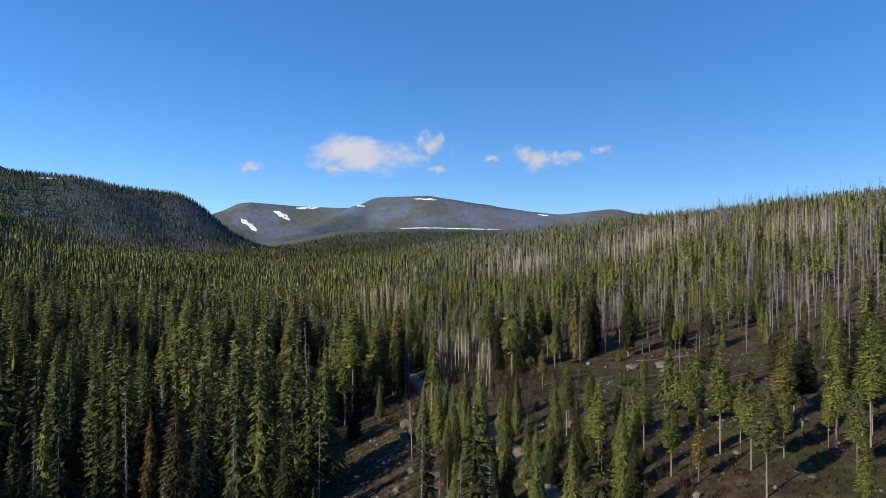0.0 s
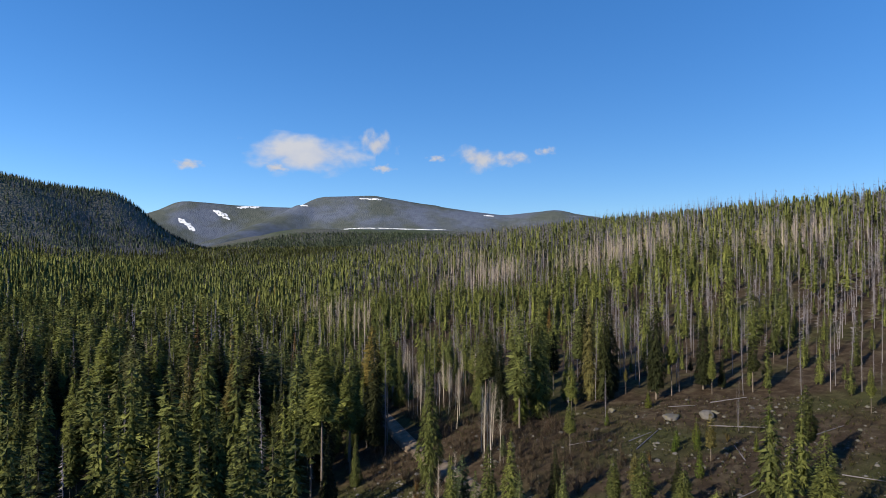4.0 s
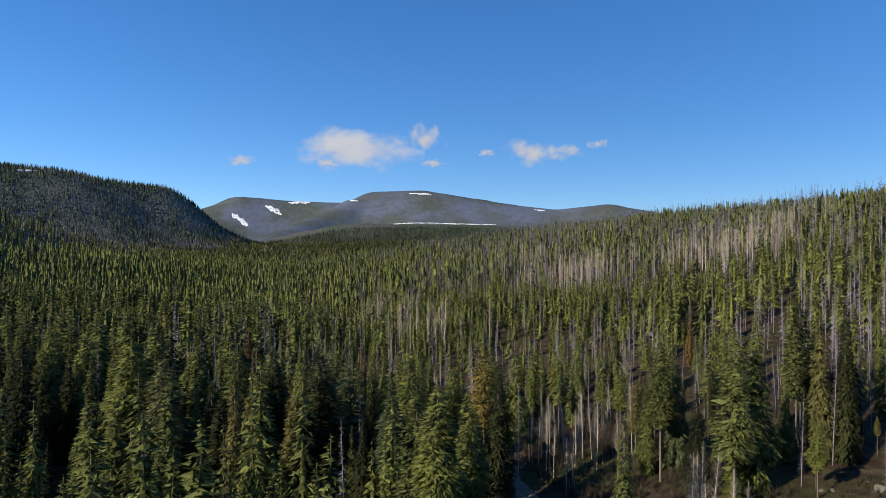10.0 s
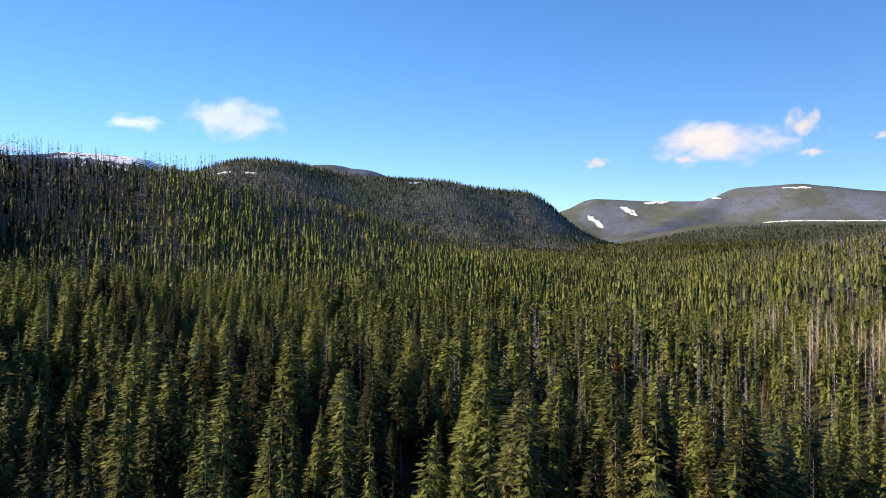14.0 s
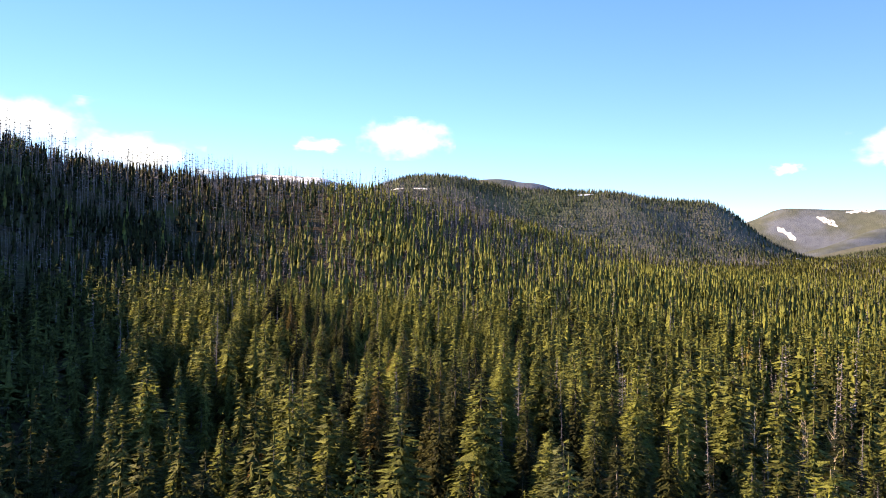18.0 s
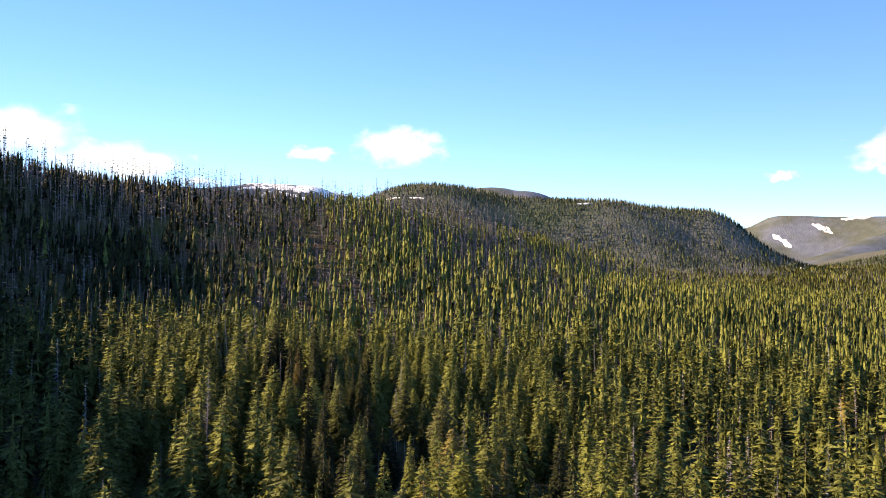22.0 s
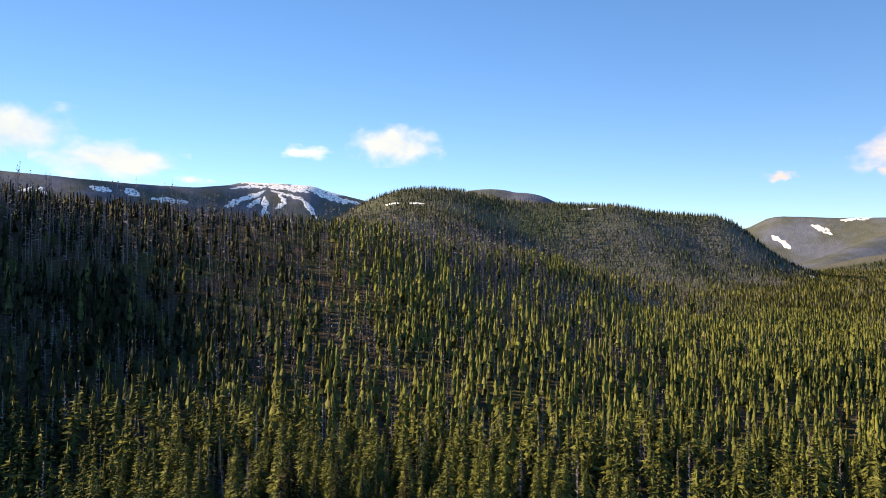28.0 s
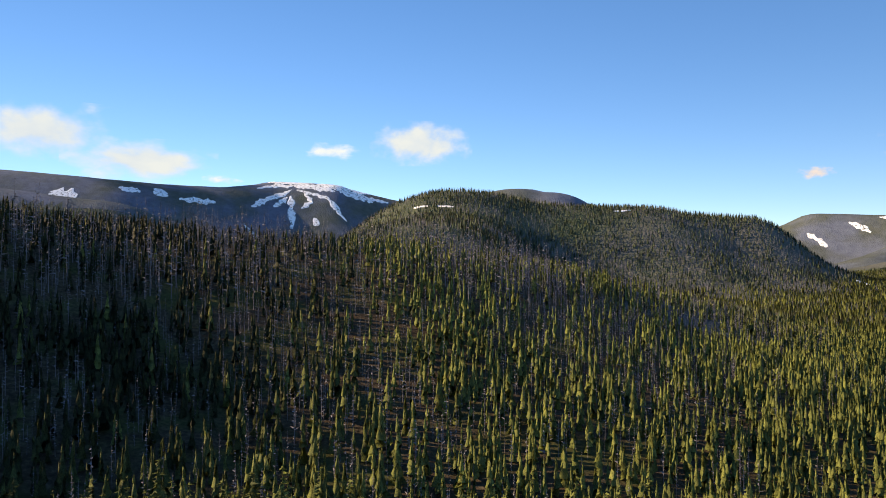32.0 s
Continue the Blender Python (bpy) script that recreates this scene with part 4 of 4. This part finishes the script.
# ---- the road, the clearing, its stones and logs ----
def road():
    pts = []
    for (x0, y0), (x1, y1) in zip(ROAD, ROAD[1:]):
        pts += [(x0 + (x1 - x0) * i / 10, y0 + (y1 - y0) * i / 10) for i in range(10)]
    pts = np.array(pts + [ROAD[-1]], float)
    for _ in range(8):
        pts[1:-1] = (pts[:-2] + 2 * pts[1:-1] + pts[2:]) / 4
    side = np.gradient(pts, axis=0)
    side = np.stack([side[:, 1], -side[:, 0]], 1) / np.linalg.norm(side, axis=1)[:, None]
    prof = [(-2.3, -0.15), (-1.9, 0.06), (-1.2, 0.03), (-0.8, -0.03), (-0.45, 0.05), (0, 0.09), (0.45, 0.05), (0.8, -0.03), (1.2, 0.03), (1.9, 0.06), (2.3, -0.15)]
    v = []
    for p, s in zip(pts, side):
        mid = float(on_ground(*p)) + 0.12
        for o, dz in prof:
            q = p + s * o
            v.append((q[0], q[1], 0.6 * mid + 0.4 * (float(on_ground(*q)) + 0.12) + dz if abs(o) < 2 else float(on_ground(*q)) - 0.2))
    k = len(prof)
    f = []
    for i in range(len(pts) - 1):
        for s in range(k - 1):
            a = i * k + s
            f += [(a, a + k + 1, a + 1), (a, a + k, a + k + 1)]
    me = mesh_from("road", np.array(v), np.array(f), [DIRT])
    tagged(new("road", me), "narrow brown dirt road with two wheel ruts", "road", kind="structure")


def rock_mesh(seed, flat=1.0):
    """A weathered boulder of unit half width."""
    r = random.Random(seed)
    bm = bmesh.new()
    bmesh.ops.create_icosphere(bm, subdivisions=3, radius=1.0)
    off = Vector((r.random() * 50, r.random() * 50, r.random() * 50))
    cuts = [(Vector((r.gauss(0, 1), r.gauss(0, 1), r.gauss(0, 0.8))).normalized(), 0.45 + 0.3 * r.random()) for _ in range(10)]
    for v in bm.verts:
        p = v.co.copy()
        for n, d in cuts:
            over = p.dot(n) - d
            if over > 0:
                p -= n * over * 0.95
        p *= 1 + 0.16 * noise.noise(p * 1.3 + off) + 0.05 * noise.noise(p * 4 + off)
        v.co = Vector((p.x, p.y, p.z * flat))
    me = bpy.data.meshes.new("boulder")
    bm.to_mesh(me)
    bm.free()
    me.materials.append(STONE)
    me.polygons.foreach_set("use_smooth", np.ones(len(me.polygons), bool))
    return me


# x, y, half width, flatness
BOULDERS = [(61.9, 113.7, 1.7, 0.35), (66.0, 111.1, 1.5, 0.75), (68.5, 112.0, 0.8, 0.6), (36.6, 84, 0.9, 0.8), (57.5, 123, 0.7, 0.7), (19.7, 114.0, 1.3, 0.8), (17.9, 106.2, 1.4, 0.8), (16.9, 86, 0.9, 0.6),
            (13.6, 85.2, 1.0, 0.5), (18.3, 84.8, 1.0, 0.7), (20.6, 81.5, 1.1, 0.7), (20.0, 93.5, 1.2, 0.8), (21.4, 98, 1.0, 0.7), (36.7, 55.3, 0.7, 0.6), (16.2, 90.3, 0.8, 0.7), (19.2, 88.6, 0.7, 0.8), (22.0, 104, 0.9, 0.8),
            (50.5, 116, 0.6, 0.5), (46, 118.5, 0.5, 0.6), (21.5, 86, 0.8, 0.8), (58.5, 117.5, 0.5, 0.6)]
# x, y, bearing, length, thickness
LOGS = [(51, 107.9, 70, 5.0, 0.087), (65.6, 119.2, 120, 4.0, 0.074), (49.7, 104.2, 52, 9.0, 0.099), (63.7, 107.2, 135, 7.0, 0.081), (44, 112, 100, 5.0, 0.074), (57, 93, 30, 6.0, 0.081), (70, 96, 80, 7.0, 0.087), (62, 84, 150, 5.0, 0.074),
        (13, 100, 60, 6.0, 0.087), (48, 84, 75, 5.0, 0.074), (72, 117, 100, 6.0, 0.093)]


def clearing():
    for n, (x, y, w, flat) in enumerate(BOULDERS):
        ob = new("boulder", rock_mesh(n, flat))
        ob.matrix_basis = Matrix.LocRotScale((x, y, float(on_ground(x, y)) + w * flat * 0.25), Euler((0, 0, n * 1.3)), (w, w * 0.8, w))
        tagged(ob, "large flat pale granite slab in the clearing" if n == 0 else "rounded grey granite boulder on mossy ground", "boulder", "granite boulders")
    for n, (x, y, b, length, thick) in enumerate(LOGS):
        t = thing("fallen_log", "bleached fallen pine log lying on the cleared ground", "log", "fallen logs")
        sv, sf = stem(8, 1.0, tip=0.6)
        sv = sv * (thick, thick, length)
        a = radians(b)
        x2, y2 = x + math.sin(a) * length, y + math.cos(a) * length
        up = Vector((x2 - x, y2 - y, float(on_ground(x2, y2)) - float(on_ground(x, y))))
        t.matrix_basis = Matrix.Translation((x, y, float(on_ground(x, y)) + thick * 0.9)) @ up.to_track_quat("Z", "Y").to_matrix().to_4x4()
        part("trunk", mesh_from("trunk", sv, sf, [DEAD]), t)
        bv, bf = slivers(9, 0.2, 0.9 / length, 0.02 / length, 400 + n)
        part("branch_stubs", mesh_from("branch_stubs", bv * length, bf, [DEAD]), t)
    # stones, tufts and brush, past counting
    r = np.random.RandomState(11)
    x, y = r.uniform(14, 106, 11000), r.uniform(28, 140, 11000)
    k = (open_ground(x, y) | thin_wood(x, y)) & (to_line(x, y, ROAD) > 2.4)
    x, y = x[k], y[k]
    k = r.rand(len(x)) < 0.25 + 0.5 * (wave(x, y, 5, 3.0) > 0.55)
    bed = (r.uniform(6, 24, 700), r.uniform(70, 128, 700))
    kb = to_line(*bed, [(4, 60), (10, 85), (17, 112), (24, 130)]) < 7
    x, y = np.concatenate([x[k][:2000], bed[0][kb]]), np.concatenate([y[k][:2000], bed[1][kb]])
    pebbles = []
    for s in range(4):
        q = np.random.RandomState(s)
        v = np.array([(1, 0, 0), (0.3, 0.9, 0), (-0.8, 0.6, 0), (-0.8, -0.6, 0), (0.4, -0.9, 0), (0.45, 0.25, 0.7), (-0.4, 0.3, 0.65), (0, -0.5, 0.6)]) * (1 + 0.3 * (q.rand(8, 3) - 0.5))
        f = np.array([(0, 1, 5), (1, 6, 5), (1, 2, 6), (2, 3, 6), (3, 7, 6), (3, 4, 7), (4, 0, 7), (0, 5, 7), (5, 6, 7)])
        pebbles.append((v, f, np.zeros(9, int)))
    stand("scattered_stones", pebbles, x, y, 0.07 + 0.3 * r.rand(len(x)) ** 4, [STONE], "loose pale stones strewn over the clearing", "stones", wide=(0.9, 1.5))
    x, y = r.uniform(0, 110, 18000), r.uniform(26, 190, 18000)
    k = (open_ground(x, y) | thin_wood(x, y)) & (to_line(x, y, ROAD) > 2.4)
    x, y = x[k], y[k]
    tuft = [join((*slivers(7, 0.0, 0.8, 0.10, 500 + s, rise=0.9, top=0.1, taper=0.2, sides=1), 0)) for s in range(4)]
    stand("dry_grass", tuft, x, y, 0.2 + 0.35 * r.rand(len(x)), [GRASS], "low tufts of dry and greening grass", "grass", wide=(0.7, 1.2))
    # leafless brush along the road and under the aspens
    x, y = r.uniform(0, 90, 7600), r.uniform(28, 200, 7600)
    d = to_line(x, y, ROAD)
    k = (d > 2.6) & (d < 12) & (r.rand(len(x)) < 0.42) | (to_line(x, y, [(36, 110), (36, 140), (40, 190)]) < 14) & (r.rand(len(x)) < 0.85) & (d > 2.6)
    low = ~k & (open_ground(x, y) | thin_wood(x, y)) & (d > 3) & (r.rand(len(x)) < 0.4)
    tall = np.where(low, 0.4, 1.0)[k | low]
    x, y = x[k | low], y[k | low]
    bush = [join((*slivers(40, 0.0, 0.5, 0.009, 520 + s, rise=0.95, top=0.15, taper=0.1, sides=1), 0)) for s in range(5)]
    stand("bare_brush", bush, x, y, tall * (1.0 + 1.6 * r.rand(len(x))), [SHRUBS], "leafless reddish-brown willow brush along the road", "brush")


def aspens():
    models = []
    for s in range(3):
        t = thing("aspen_tree", ("leafless white-stemmed aspen with fine upswept twigs", "slender bare aspen with pale cream bark", "bare aspen with forked pale stem")[s], "tree", "bare aspens")
        sv, sf = stem(8, 0.0066, tip=0.12)
        sv2 = np.concatenate([sv[:8], (sv[:8] + sv[8:]) / 2 + (0.012 * (s - 1), 0.01, 0), sv[8:]])
        sf2 = np.concatenate([sf, sf + 8])
        part("trunk", mesh_from("trunk", sv2, sf2, [ASPEN]), t, "smooth white bark")
        bv, bf = slivers(30, 0.4, 0.15, 0.0016, 160 + s, rise=0.13, top=0.9, taper=0.55)
        tv, tf = slivers(170, 0.42, 0.16, 0.0009, 170 + s, rise=0.12, top=0.94, taper=0.55, sides=1)
        b = part("branchwork", mesh_from("branchwork", bv, bf, [ASPEN]), t)
        part("twigwork", mesh_from("twigwork", tv, tf, [TWIG]), b, "fine beige twigs")
        models.append(t)
    r = np.random.RandomState(5)
    spots = []
    for cx, cy, sx, sy, n in ((35, 151, 3.5, 6, 26), (34.5, 119, 1.5, 4, 9), (40, 186, 4, 5, 7), (24, 196, 6, 7, 6), (43, 160, 3, 5, 3), (26, 106, 2, 5, 2), (14, 84, 4, 7, 2), (6, 178, 5, 6, 4)):
        spots += [(cx + r.randn() * sx, cy + r.randn() * sy, 7 + 3.5 * r.rand()) for _ in range(n)]
    spots = [(x, y, h) for x, y, h in spots if to_line(np.array(x), np.array(y), ROAD) > 2.8]
    place_all(models, spots, lean=0.03)


def groves():
    """Bare aspens standing together on the slopes, past counting."""
    r = np.random.RandomState(17)
    x, y = [], []
    for cx, cy, sx, sy, n in ((108, 312, 9, 9, 40), (128, 340, 10, 12, 45), (158, 292, 12, 9, 60), (180, 212, 12, 12, 50), (170, 285, 10, 8, 35), (40, 268, 7, 8, 26), (34, 315, 8, 10, 26), (132, 410, 14, 12, 50), (205, 330, 14, 14, 50), (-30, 235, 5, 5, 9)):
        x.append(cx + r.randn(n) * sx), y.append(cy + r.randn(n) * sy)
    x, y = np.concatenate(x), np.concatenate(y)
    bare = [join((*stem(3, 0.0055, tip=0.2), 0), (*slivers(34, 0.35, 0.12, 0.0038, 700 + s, rise=0.16, top=0.9, taper=0.5, sides=1), 1)) for s in range(4)]
    stand("aspen_grove", bare, x, y, 12 + 5 * r.rand(len(x)), [ASPEN, TWIG], "groves of leafless pale beige aspens on the slope", "aspens")


def young_trees():
    t = thing("young_fir", "small bright green fir sapling in the clearing", "sapling", "young firs")
    part("trunk", mesh_from("trunk", *stem(6, 0.02), [BARK]), t)
    part("crown", mesh_from("crown", *crown(700, 0.06, 9, 8, 0.03, 0.24, 201, 0.85, 0.35, droop=0.2, tiers=9)[:2], [YOUNG]), t)
    place_all([t], YOUNG_SPOTS, pick=0)
    t = thing("rusty_spruce", "rust-brown dying spruce among the green ones", "tree", "dying spruces")
    part("trunk", mesh_from("trunk", *stem(7, 0.012), [BARK]), t)
    part("crown", mesh_from("crown", *crown(1300, 0.036, 18, 7, 0.06, 0.125, 202, 0.85, 0.3, droop=0.5, ragged=0.36, tiers=20)[:2], [RUST]), t)
    place_all([t], [(-18, 96, 15), (-11, 254, 17), (-8, 158, 20), (-60, 190, 15), (-45, 212, 14), (-95, 190, 15), (18, 240, 14), (80, 190, 12), (-30, 150, 14)], pick=0)
    t = thing("willow_bush", "leafless orange-brown willow bush among the stones", "bush", "willow bushes")
    sv, sf = slivers(150, 0.0, 0.5, 0.007, 203, rise=0.95, top=0.2, taper=0.1)
    part("stems", mesh_from("stems", sv, sf, [RUST]), t)
    place_all([t], [(21.5, 110.5, 2.2), (23, 116, 1.8), (75, 84, 2.0), (60.5, 100, 1.4), (22.5, 107, 1.6), (48, 99, 1.2)], pick=0)


GRASS = foliage("dry_grass", [(0.0, (0.16, 0.14, 0.07)), (0.5, (0.10, 0.11, 0.035)), (1.0, (0.20, 0.17, 0.09))], 0.2, joined=True)

snow()
clouds()
road()
woods()
aspens()
groves()
young_trees()
clearing()
